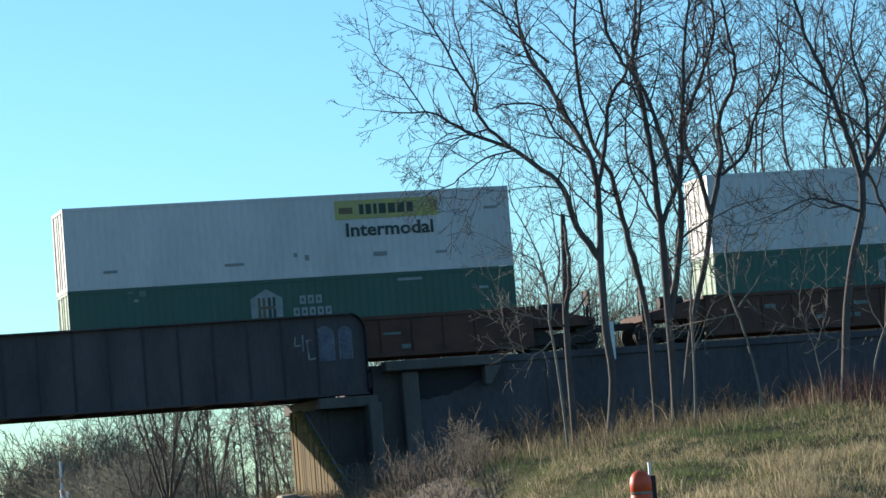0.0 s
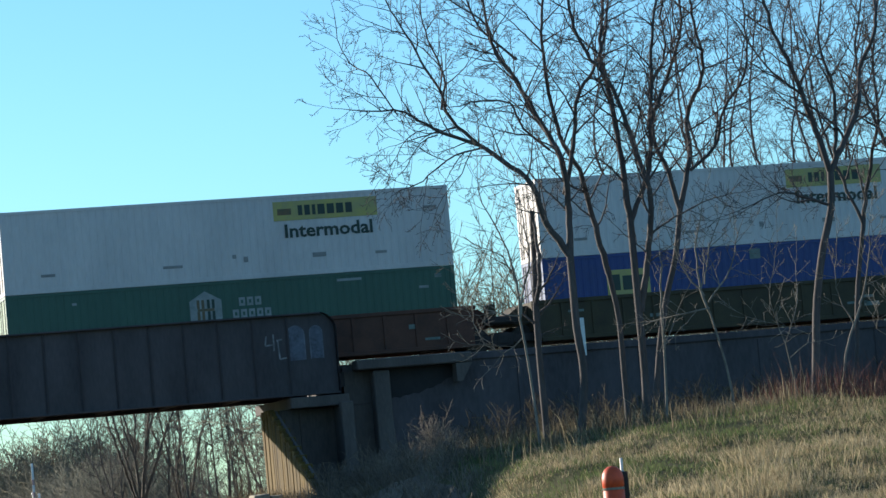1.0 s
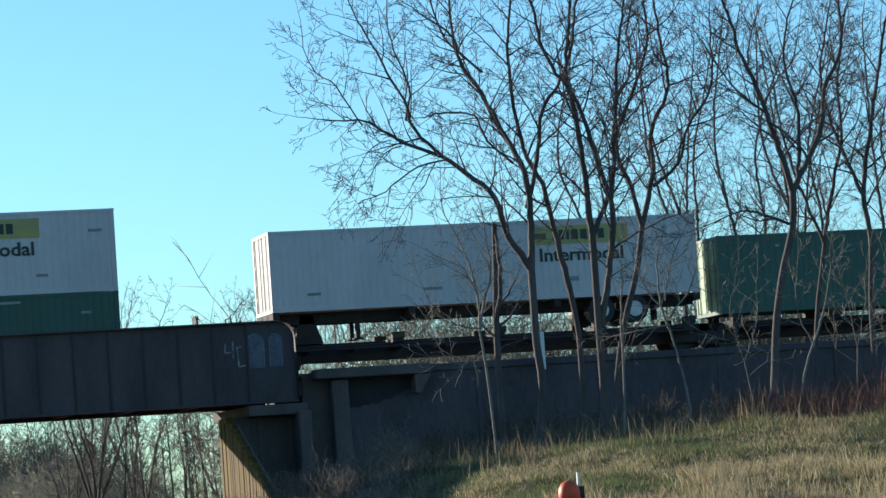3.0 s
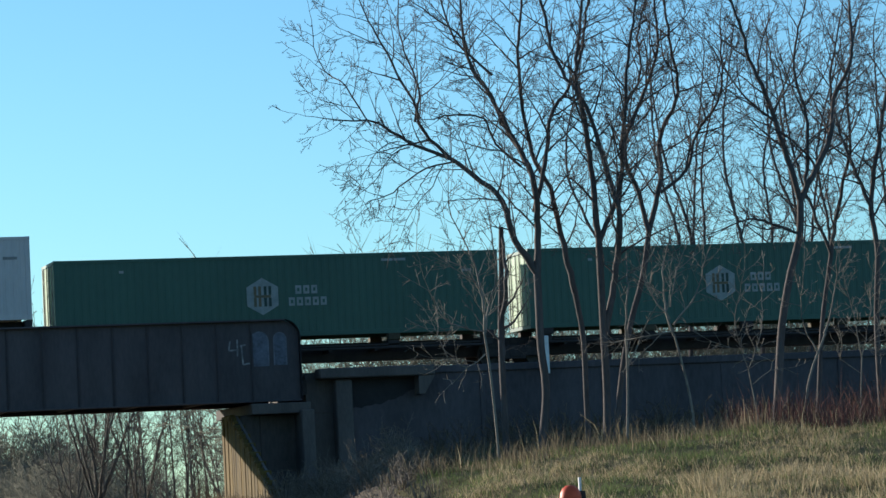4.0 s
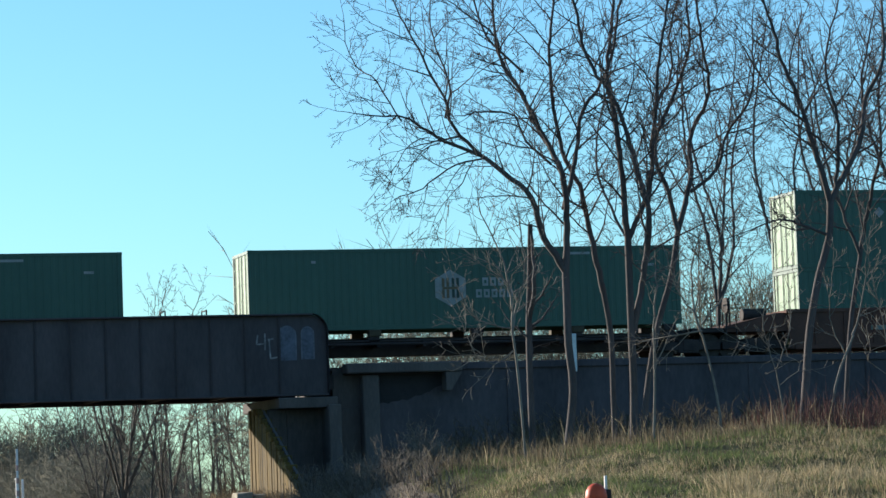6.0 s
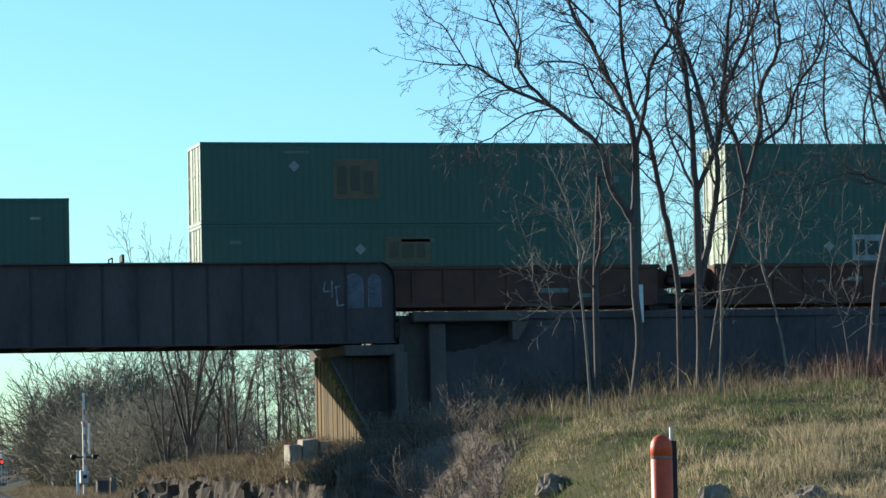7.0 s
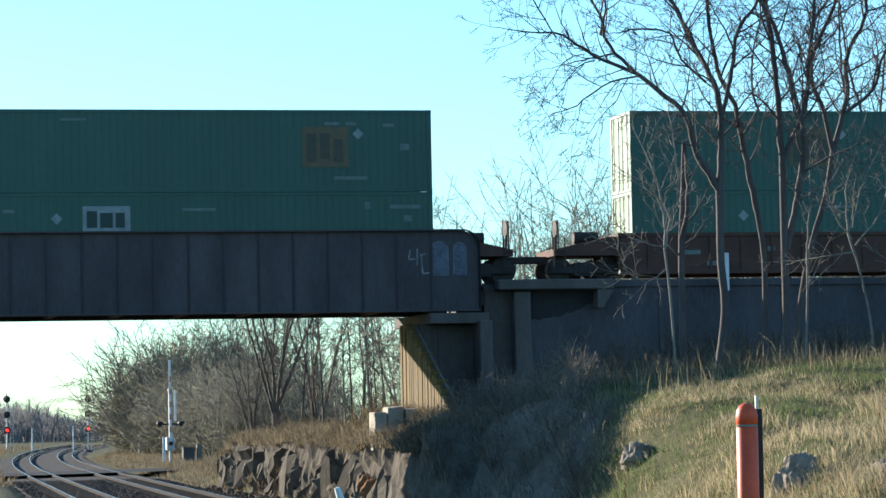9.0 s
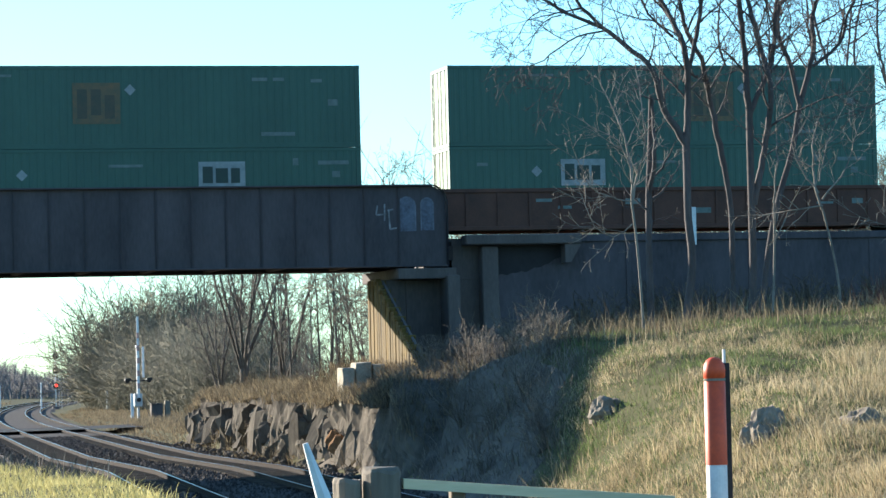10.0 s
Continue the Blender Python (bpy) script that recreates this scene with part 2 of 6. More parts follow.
def prism(bm, outline, y0, y1):
    """An x-z outline pushed through from y0 to y1."""
    a = [bm.verts.new((x, y0, z)) for x, z in outline]
    b = [bm.verts.new((x, y1, z)) for x, z in outline]
    n = len(a)
    bm.faces.new(a)
    bm.faces.new(b[::-1])
    for k in range(n):
        bm.faces.new((a[k], b[k], b[(k + 1) % n], a[(k + 1) % n]))
    bmesh.ops.recalc_face_normals(bm, faces=bm.faces)
    return bm


def prisms(outline, y0, y1):
    return prism(bmesh.new(), outline, y0, y1)


def stroke(bm, a, b, width, y):
    """A flat painted bar between two x-z points."""
    d = (Vector((b[0], b[1])) - Vector((a[0], a[1]))).normalized()
    n = Vector((-d.y, d.x)) * width / 2
    prism(bm, [(a[0] + n.x, a[1] + n.y), (a[0] - n.x, a[1] - n.y), (b[0] - n.x, b[1] - n.y), (b[0] + n.x, b[1] + n.y)], y - 0.002, y)
    return bm


def text_part(name, words, size, material, parent, m, heavy=0.0):
    """Flat lettering, 4 mm thick."""
    cu = bpy.data.curves.new(name, "FONT")
    cu.body, cu.size, cu.extrude, cu.resolution_u, cu.offset = words, size, 0.004, 2, heavy
    tmp = bpy.data.objects.new(name, cu)
    scene.collection.objects.link(tmp)
    me = bpy.data.meshes.new_from_object(tmp.evaluated_get(bpy.context.evaluated_depsgraph_get()))
    bpy.data.objects.remove(tmp)
    me.materials.clear()
    me.materials.append(material)
    ob = new(name, me)
    ob.parent = parent
    ob.matrix_local = m
    return ob


def empty(name, m=None):
    ob = new(name)
    if m is not None:
        ob.matrix_world = m
    return ob


# ------------------------------------------------------------ terrain
RAIL_Z = 6.57          # top of the upper rails
TRAIN_Y = 112.95       # centre line of the upper track


LOW = -1.30            # top of the ground beside the lower tracks


def smooth(a, b, v):
    t = min(1.0, max(0.0, (v - a) / (b - a)))
    return t * t * (3 - 2 * t)


def east_x(y):
    """Centre line of the east lower track: nearly straight towards the eye, a long bend beyond the bridge."""
    if y < 100:
        return 18.15 - (100 - y) * 0.085
    if y < 121:
        return 18.78 - (121 - y) * 0.03
    return 18.78 + (y - 121) * 0.071 + 0.00014 * max(0.0, y - 190) ** 2


def lower_x(y):
    """Centre line of the west lower track."""
    return east_x(y) - 4.1


def bank_x(y):
    return 13.5 + (y - 115.5) * 0.076 + max(0.0, y - 255) ** 2 * 0.0004


def verge_x(y):
    """Line that the west verge keeps clear of."""
    return min(bank_x(y), lower_x(y))


def toe_x(y):
    """Foot of the bank and of the rock cutting east of the lower tracks."""
    return max(bank_x(y) + 8.0 - 1.0 * smooth(66, 50, y), east_x(y) + 2.2 + 1.2 * smooth(86, 106, y))


def ground_z(x, y):
    c = verge_x(y)
    toe = toe_x(y)
    base = LOW - 0.05
    z = base
    if x > toe - 1:
        # bank east of the lower tracks, rising to the foot of the embankment
        rise = min(1.0, max(0.0, (y - 42) / 38.0))
        crest = 2.45 + 0.085 * min(10.0, max(0.0, x - 23.0))
        crest = 1.75 + (crest - 1.75) * smooth(0.238, 0.282, x / y)
        top = -0.5 + (crest + 0.5) * rise + 0.15 * smooth(80, 98, y) * smooth(0.25, 0.29, x / y)
        if y > 96:
            back = 1.25 + 0.9 * smooth(22.0, 25.0, x)
            k = smooth(96, 104, y) * smooth(27.5, 25.0, x)
            top = top * (1 - k) + back * k
        if y > 118:
            top = 1.3 + 0.5 * smooth(toe + 4, toe + 20, x)
            top += (-0.9 - top) * smooth(148, 172, y)
        wide = 5.0 - 3.0 * smooth(76, 90, y)
        side = smooth(toe - 0.3, toe + wide, x)
        z = base + (top - base) * side
        if 20 < y < 160 and x < 90:
            z += side * (0.20 * noise.noise((x * 0.35, y * 0.22, 0)) + 0.10 * noise.noise((x * 1.1, y * 0.9, 3)))
    elif x < c - 1.5:
        # west verge, higher towards the camera
        high = 1.0 - 1.0 * smooth(14, 78, y) - 0.7 * smooth(11, 3, y) - 0.9 * smooth(78, 110, y)
        z = -0.95 + (high + 0.95) * smooth(1.9, 3.4, c - x)
        z = base + (z - base) * smooth(1.5, 2.4, c - x)
        if 8 < y < 130:
            z += 0.08 * noise.noise((x * 0.5, y * 0.3, 7)) * smooth(1.9, 3.4, c - x)
    return z


def grid_axis(stops):
    out = []
    for a, b, step in stops:
        out += list(np.arange(a, b, step))
    return out + [stops[-1][1]]


def build_ground():
    xs = grid_axis([(-3000, -200, 400), (-200, -20, 20), (-20, 0, 4), (0, 48, 0.6), (48, 92, 4), (92, 300, 26), (300, 3000, 300)])
    ys = grid_axis([(-600, -40, 80), (-40, 8, 6), (8, 44, 0.9), (44, 112, 0.8), (112, 170, 1.6), (170, 320, 5), (320, 700, 40), (700, 4500, 400)])
    verts = [(x, y, ground_z(x, y)) for y in ys for x in xs]
    n = len(xs)
    faces = [(j * n + i, j * n + i + 1, (j + 1) * n + i + 1, (j + 1) * n + i) for j in range(len(ys) - 1) for i in range(n - 1)]
    me = bpy.data.meshes.new("ground")
    me.from_pydata(verts, [], faces)
    me.polygons.foreach_set("use_smooth", [True] * len(faces))
    tagged(part("ground", me, M_GROUND), "rough dry grass and soil bank beside the tracks", "ground", kind="structure")


build_ground()

# ------------------------------------------------------------ lower railway and crossing


def ribbon(name, x_of, half, y0, y1, step, z_of, material, thick=0.0):
    """A strip that follows a centre line x_of(y)."""
    ys = list(np.arange(y0, y1 + 0.01, step))
    bm = bmesh.new()
    prof = [(-half - thick * 1.6, -0.25), (-half, 0.0), (half, 0.0), (half + thick * 1.6, -0.25)] if thick else [(-half, 0), (half, 0)]
    last = None
    for y in ys:
        row = [bm.verts.new((x_of(y) + dx, y, z_of(y) + dz)) for dx, dz in prof]
        if last:
            for k in range(len(row) - 1):
                bm.faces.new((last[k], last[k + 1], row[k + 1], row[k]))
        last = row
    return bm


def build_lower_tracks():
    centre = lambda y: (lower_x(y) + east_x(y)) / 2
    tagged(part("trackbed", ribbon("trackbed", centre, 3.9, 6, 560, 2.5, lambda y: LOW + 0.10, M_BALLAST, 0.5), M_BALLAST),
           "grey crushed stone trackbed under two lines", "ballast", kind="structure")
    tie_bm = boxes((-1.25, 1.25, -0.11, 0.11, LOW + 0.06, LOW + 0.17), bevel=0.012)
    tie_me = mesh_of("tie", tie_bm)
    tie_me.materials.append(M_TIE)
    for line, label in ((lower_x, "worn steel track with timber ties, west line"), (east_x, "worn steel track with timber ties, east line")):
        track = tagged(empty("railway_track"), label, "railway track", group="lower tracks", kind="structure")
        for s in (-0.7525, 0.7525):
            bm = bmesh.new()
            last = None
            for y in np.arange(6, 540.1, 2.5):
                c = line(y) + s
                row = [bm.verts.new((c + dx, y, z)) for dx, z in ((-0.07, LOW + 0.17), (-0.036, LOW + 0.19), (-0.036, LOW + 0.30), (0.036, LOW + 0.30), (0.036, LOW + 0.19), (0.07, LOW + 0.17))]
                if last:
                    for k in range(5):
                        bm.faces.new((last[k], last[k + 1], row[k + 1], row[k]))
                last = row
            rail = part("rail", bm, M_RAIL, track, "rusty steel rail with a polished head")
            part("rail_head", ribbon("rail_head", lambda y: line(y) + s, 0.022, 6, 540, 2.5, lambda y: LOW + 0.304, M_RAILHEAD), M_RAILHEAD, rail)
        for k in range(150):
            y = 84 + k * 0.62
            o = part("tie", tie_me, M_TIE, track)
            o.location = (line(y), y, 0)
            o.rotation_euler = (0, 0, line(y) - line(y + 1) + random.uniform(-0.02, 0.02))


build_lower_tracks()


def build_loose_ballast():
    rng = random.Random(61)
    v, f = [], []
    for k in range(24000):
        y = 70 + 110 * rng.random() ** 1.3
        mid = (lower_x(y) + east_x(y)) / 2
        x = mid + rng.uniform(-4.6, 4.6)
        r = rng.uniform(0.03, 0.075)
        z = LOW + 0.10 + (-0.12 if abs(x - mid) > 4.1 else 0.0)
        n = len(v)
        a = rng.uniform(0, math.tau)
        for j in range(4):
            b = a + j * math.pi / 2 + rng.uniform(-0.4, 0.4)
            v.append((x + r * math.cos(b), y + r * math.sin(b), z + rng.uniform(-0.02, 0.03)))
        v.append((x + rng.uniform(-0.4, 0.4) * r, y + rng.uniform(-0.4, 0.4) * r, z + r * rng.uniform(0.8, 1.4)))
        f += [(n, n + 1, n + 4), (n + 1, n + 2, n + 4), (n + 2, n + 3, n + 4), (n + 3, n, n + 4)]
    me = bpy.data.meshes.new("ballast_stones")
    me.from_pydata(v, [], f)
    tagged(part("ballast_stones", me, M_STONES), "loose grey ballast stones between the rails", "ballast", kind="stuff")


build_loose_ballast()


def build_road():
    bm = bmesh.new()
    row = []
    for x in np.arange(-4, 44, 1.5):
        y = 191 + (x - 17.0) * 0.75
        lift = LOW + 0.285 + 0.1 * smooth(28, 37, x)
        row.append((bm.verts.new((x, y, lift)), bm.verts.new((x, y + 13.0, lift))))
    for a, b in zip(row, row[1:]):
        bm.faces.new((a[0], b[0], b[1], a[1]))
    tagged(part("road", bm, M_ASPHALT), "narrow dark asphalt road crossing the lower tracks", "road", kind="structure")


build_road()

# ------------------------------------------------------------ bridge and embankment
G_Y = 110.40
G_END = 26.75


def build_bridge():
    bridge = tagged(empty("girder_bridge"), "dark riveted steel plate girder railway bridge with spray paint", "bridge", kind="structure")
    # near and far web plates with a rounded top end
    out = [(-12.0, 5.56), (G_END, 5.56), (G_END, 7.75)]
    out += [(G_END - 0.62 + 0.62 * math.cos(a), 7.75 + 0.62 * math.sin(a)) for a in np.linspace(0.2, math.pi / 2, 7)]
    out += [(-12.0, 8.37)]
    for y, nm in ((G_Y, "near"), (115.4, "far")):
        part("web_plate", prisms(out, y, y + 0.02), M_GIRDER, bridge)
        for z0, z1 in ((5.53, 5.59), (8.35, 8.41)):
            part("flange", boxes((-12.0, G_END - (0.5 if z0 > 8 else 0), y - 0.2, y + 0.22, z0, z1), bevel=0.008), M_GIRDER, bridge)
        bm = bmesh.new()
        pts = [(G_END - 0.6 + 0.64 * math.cos(a), 7.75 + 0.66 * math.sin(a)) for a in np.linspace(math.pi / 2, 0, 9)] + [(G_END + 0.04, 5.5)]
        for (xa, za), (xb, zb) in zip(pts, pts[1:]):
            q = [bm.verts.new(v) for v in ((xa, y - 0.2, za), (xb, y - 0.2, zb), (xb, y + 0.22, zb), (xa, y + 0.22, za))]
            bm.faces.new(q)
        part("end_flange", bm, M_GIRDER, bridge)
    st = mesh_of("stiffener", boxes((-0.01, 0.01, -0.055, 0.0, 5.59, 8.35), (-0.06, 0.06, -0.012, -0.002, 5.60, 8.34)))
    st.materials.append(M_GIRDER)
    x = 25.05
    while x > -11.5:
        o = part("stiffener", st, M_GIRDER, bridge)
        o.location = (x, G_Y, 0)
        x -= 1.22
    part("deck", boxes((-12.0, G_END + 0.3, G_Y + 0.3, 115.2, 5.75, 6.25)), M_BLACKSTEEL, bridge)
    for k in range(17):
        fx = -11 + k * 2.3
        part("floor_beam", boxes((fx, fx + 0.25, G_Y + 0.1, 115.3, 5.60, 5.74)), M_GIRDER, bridge)
    # spray paint on the near web: two filled arches with pale outlines, a scrawled sign beside them
    fill, line = bmesh.new(), bmesh.new()
    for cx, half, z0, z1 in ((25.35, 0.31, 6.80, 7.98), (26.08, 0.22, 6.80, 7.94)):
        arch = [(cx - half, z0)] + [(cx + half * math.cos(a), z1 - half + half * math.sin(a)) for a in np.linspace(math.pi, 0, 9)] + [(cx + half, z0)]
        prism(fill, [(x, z + 0.1 * noise.noise((x * 5, z, 3.0))) for x, z in arch], G_Y - 0.004, G_Y - 0.001)
        for a, b in zip(arch, arch[1:]):
            stroke(line, a, b, 0.05, G_Y - 0.007)
    scrawl = bmesh.new()
    for a, b in (((24.30, 7.70), (24.25, 7.36)), ((24.25, 7.36), (24.60, 7.39)), ((24.56, 7.74), (24.55, 7.16)), ((24.70, 7.52), (24.74, 6.86)), ((24.74, 6.86), (24.98, 6.90)), ((24.66, 7.52), (24.86, 7.55))):
        stroke(scrawl, a, b, 0.055, G_Y - 0.007)
    part("spray_paint", fill, M_CHALK, bridge, "pale blue-grey sprayed arches")
    part("paint_outline", line, M_CHALKBLUE, bridge, "worn pale spray outline")
    part("paint_scrawl", scrawl, M_CHALKLINE, bridge, "whitish sprayed scrawl")


build_bridge()


def build_embankment():
    # concrete retaining walls carry the upper line east and west of the bridge
    w = part("wall_east", prisms([(28.6, -0.5), (260, -0.5), (260, 6.48), (28.6, 6.48)], 110.75, 116.2), M_WALLC)
    tagged(w, "tall weathered grey concrete retaining wall in shade", "retaining wall", kind="structure")
    part("coping", boxes((28.6, 260, 110.66, 110.95, 6.34, 6.60), bevel=0.03), M_WALLC, w)
    for k in range(22):
        px = 33.4 + k * 4.6
        part("pilaster", boxes((px, px + 0.2, 110.71, 110.76, 0.5, 6.30), bevel=0.015), M_WALLC, w)
    # Ragged dark sheet that stands in for the shade below the cap slab.
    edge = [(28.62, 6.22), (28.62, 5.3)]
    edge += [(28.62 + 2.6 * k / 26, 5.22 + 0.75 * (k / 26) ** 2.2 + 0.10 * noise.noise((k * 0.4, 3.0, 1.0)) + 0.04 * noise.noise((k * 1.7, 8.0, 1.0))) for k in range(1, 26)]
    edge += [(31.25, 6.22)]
    part("tar_stain", prisms(edge, 110.742, 110.749), M_CAP_SHADE, w, "black sheet for the shade below the cap slab")
    w2 = part("wall_west", boxes((-260, -11.5, 110.75, 116.2, -0.5, 6.48)), M_WALLC)
    tagged(w2, "grey concrete retaining wall west of the bridge", "retaining wall", kind="structure")
    bed = part("ballast", boxes((-260, -11.5, 110.95, 116.0, 6.40, 6.50), (26.9, 260, 110.95, 116.0, 6.40, 6.50)), M_BALLAST)
    tagged(bed, "crushed stone bed of the upper line", "ballast", kind="structure")
    up = tagged(empty("railway_track"), "upper steel track carried by wall and bridge", "railway track", group="upper track", kind="structure")
    for s in (-0.7525, 0.7525):
        part("rail", boxes((-260, 260, TRAIN_Y + s - 0.036, TRAIN_Y + s + 0.036, 6.50, RAIL_Z)), M_RAIL, up)
    # abutment below the girder end
    ab = tagged(empty("bridge_abutment"), "dark stained concrete abutment with pillars and a cap slab", "abutment", kind="structure")
    part("breast_wall", boxes((25.35, 28.6, 110.9, 116.0, -0.5, 5.1), (24.62, 25.35, 110.9, 112.2, -0.5, 5.1), bevel=0.03), M_CONC, ab)
    part("bearing_seat", boxes((24.9, 27.0, 110.0, 116.0, 5.1, 5.47), bevel=0.02), M_CONC, ab)
    part("pillar", boxes((26.6, 27.05, 109.7, 110.88, -0.5, 5.2), bevel=0.03), M_CONC, ab)
    part("pillar", boxes((28.0, 28.6, 110.3, 110.88, -0.5, 6.2), bevel=0.04), M_CONC, ab)
    part("cap_slab", boxes((27.4, 31.6, 110.1, 110.9, 6.26, 6.62), bevel=0.04), M_CONC, ab)
    part("backwall", boxes((27.05, 28.6, 110.9, 116.0, 5.1, 6.46)), M_CONC, ab)
    br = prisms([(31.0, 6.24), (31.6, 6.24), (31.2, 5.6), (31.0, 5.6)], 110.15, 110.74)
    part("bracket", br, M_CONC, ab)


build_embankment()


def build_cap_stones():
    rng = random.Random(63)
    v, f = [], []
    for k in range(2600):
        x, y = rng.uniform(28.7, 62), 110.98 + 0.9 * rng.random() ** 1.6
        r = rng.uniform(0.03, 0.075)
        n, a = len(v), rng.uniform(0, math.tau)
        for q in range(4):
            b = a + q * math.pi / 2 + rng.uniform(-0.4, 0.4)
            v.append((x + r * math.cos(b), y + r * math.sin(b), 6.49 + rng.uniform(0.0, 0.04)))
        v.append((x, y, 6.52 + r * rng.uniform(1.0, 2.0)))
        f += [(n, n + 1, n + 4), (n + 1, n + 2, n + 4), (n + 2, n + 3, n + 4), (n + 3, n, n + 4)]
    me = bpy.data.meshes.new("cap_stones")
    me.from_pydata(v, [], f)
    tagged(part("cap_stones", me, M_STONES), "loose ballast stones heaped along the wall top", "ballast", kind="stuff")


build_cap_stones()


def build_wing_wall():
    wall = tagged(empty("wing_wall"), "sunlit ochre board-faced wing wall with stepped coping", "wing wall", kind="structure")
    core = bmesh.new()
    prof = [(112.0, -0.5), (104.6, -0.5), (104.6, 2.1), (105.4, 2.6), (110.8, 5.1), (112.0, 5.1)]
    a = [core.verts.new((24.47, y, z)) for y, z in prof]
    b = [core.verts.new((24.55, y, z)) for y, z in prof]
    core.faces.new(a)
    core.faces.new(b[::-1])
    for k in range(len(prof)):
        core.faces.new((a[k], b[k], b[(k + 1) % len(prof)], a[(k + 1) % len(prof)]))
    bmesh.ops.recalc_face_normals(core, faces=core.faces)
    part("core", core, M_CONC, wall)
    # upright boards on the sunlit face, cut to the slope
    rng = random.Random(5)
    y = 112.3
    while y > 104.8:
        w = rng.choice((0.24, 0.28, 0.32))
        mid = y - w / 2
        top = 5.12 if mid > 110.8 else 2.35 + (mid - 105.0) * 0.468
        bm = boxes((24.30 + rng.uniform(-0.02, 0.02), 24.46, y - w + 0.012, y, -0.2, top + rng.uniform(-0.03, 0.03)), bevel=0.012)
        part("board", bm, M_STONE, wall)
        y -= w
    # stepped coping down the slope
    cap = mesh_of("coping_stone", boxes((-0.2, 0.2, -0.22, 0.22, -0.08, 0.09), bevel=0.03))
    cap.materials.append(M_STONE)
    for k in range(9):
        f = k / 8
        o = part("coping_stone", cap, M_STONE, wall)
        o.location = (24.45, 111.0 - f * 5.9, 5.0 - f * 2.65)


build_wing_wall()

# ------------------------------------------------------------ containers
C_LEN, C_HW, C_H = 16.15, 1.295, 2.896


def corrugated_body():
    bm = bmesh.new()
    xs, ds = [], []
    x = 0.16
    while x < C_LEN - 0.16:
        for dx, d in ((0.0, 0.0), (0.10, 0.0), (0.135, 0.013), (0.235, 0.013)):
            if x + dx < C_LEN - 0.16:
                xs.append(x + dx)
                ds.append(d)
        x += 0.27
    xs.append(C_LEN - 0.16)
    ds.append(0.0)
    z0, z1 = 0.16, C_H - 0.1
    rows = []
    for s in (-1, 1):
        lo = [bm.verts.new((px, s * (C_HW - 0.012 - d), z0)) for px, d in zip(xs, ds)]
        hi = [bm.verts.new((px, s * (C_HW - 0.012 - d), z1)) for px, d in zip(xs, ds)]
        for k in range(len(xs) - 1):
            bm.faces.new((lo[k], lo[k + 1], hi[k + 1], hi[k]) if s < 0 else (lo[k + 1], lo[k], hi[k], hi[k + 1]))
        rows.append((lo, hi))
    box(bm, 0.05, C_LEN - 0.02, -C_HW + 0.06, C_HW - 0.06, 0.13, 0.17)
    box(bm, 0.02, C_LEN - 0.02, -C_HW + 0.03, C_HW - 0.03, C_H - 0.05, C_H - 0.02)
    box(bm, C_LEN - 0.07, C_LEN - 0.03, -C_HW + 0.1, C_HW - 0.1, 0.15, C_H - 0.08)
    return mesh_of("body", bm)


def make_container(paint, door_paint, name="cargo_container"):
    c = empty(name)
    body = corrugated_body()
    part("body", body, paint, c)
    for s in (-1, 1):
        ya, yb = sorted((s * C_HW, s * (C_HW - 0.07)))
        part("top_rail", boxes((0.1, C_LEN - 0.1, ya, yb, C_H - 0.12, C_H - 0.005), bevel=0.006), paint, c)
        part("bottom_rail", boxes((0.1, C_LEN - 0.1, ya, yb, 0.0, 0.17), bevel=0.006), paint, c)
        for x0 in (0.0, C_LEN - 0.17):
            part("corner_post", boxes((x0, x0 + 0.17, *sorted((s * C_HW, s * (C_HW - 0.16))), 0.118, C_H - 0.118), bevel=0.008), paint, c)
            for zc in (0.0, C_H - 0.118):
                part("corner_casting", boxes((x0 - 0.003, x0 + 0.178, *sorted((s * (C_HW + 0.003), s * (C_HW - 0.162))), zc, zc + 0.118), bevel=0.012), paint, c)
        door = part("door", boxes((0.03, 0.075, *sorted((s * 0.01, s * (C_HW - 0.17))), 0.15, C_H - 0.13), bevel=0.006), door_paint, c)
        bars = [((0.0, s * yy, 0.1), (0.0, s * yy, C_H - 0.09), 0.02) for yy in (0.24, 0.86)]
        for b in bars:
            part("locking_rod", rods(b, sides=6), M_STEEL, door)
        for zz in (0.6, 1.15, 1.75, 2.3):
            part("door_batten", boxes((0.012, 0.03, *sorted((s * 0.05, s * (C_HW - 0.2))), zz, zz + 0.06)), door_paint, door)
    part("door_header", boxes((0.0, 0.12, -C_HW + 0.17, C_HW - 0.17, C_H - 0.125, C_H - 0.01)), paint, c)
    part("door_sill", boxes((0.0, 0.12, -C_HW + 0.17, C_HW - 0.17, 0.005, 0.14)), paint, c)
    return c


def plate(parent, name, x0, x1, z0, z1, material, lift=0.006, label=""):
    """A thin film on the near side, measured from the left end and the bottom."""
    y = -C_HW + 0.012 - lift
    return part(name, boxes((x0, x1, y - 0.004, y, z0, z1)), material, parent, label)


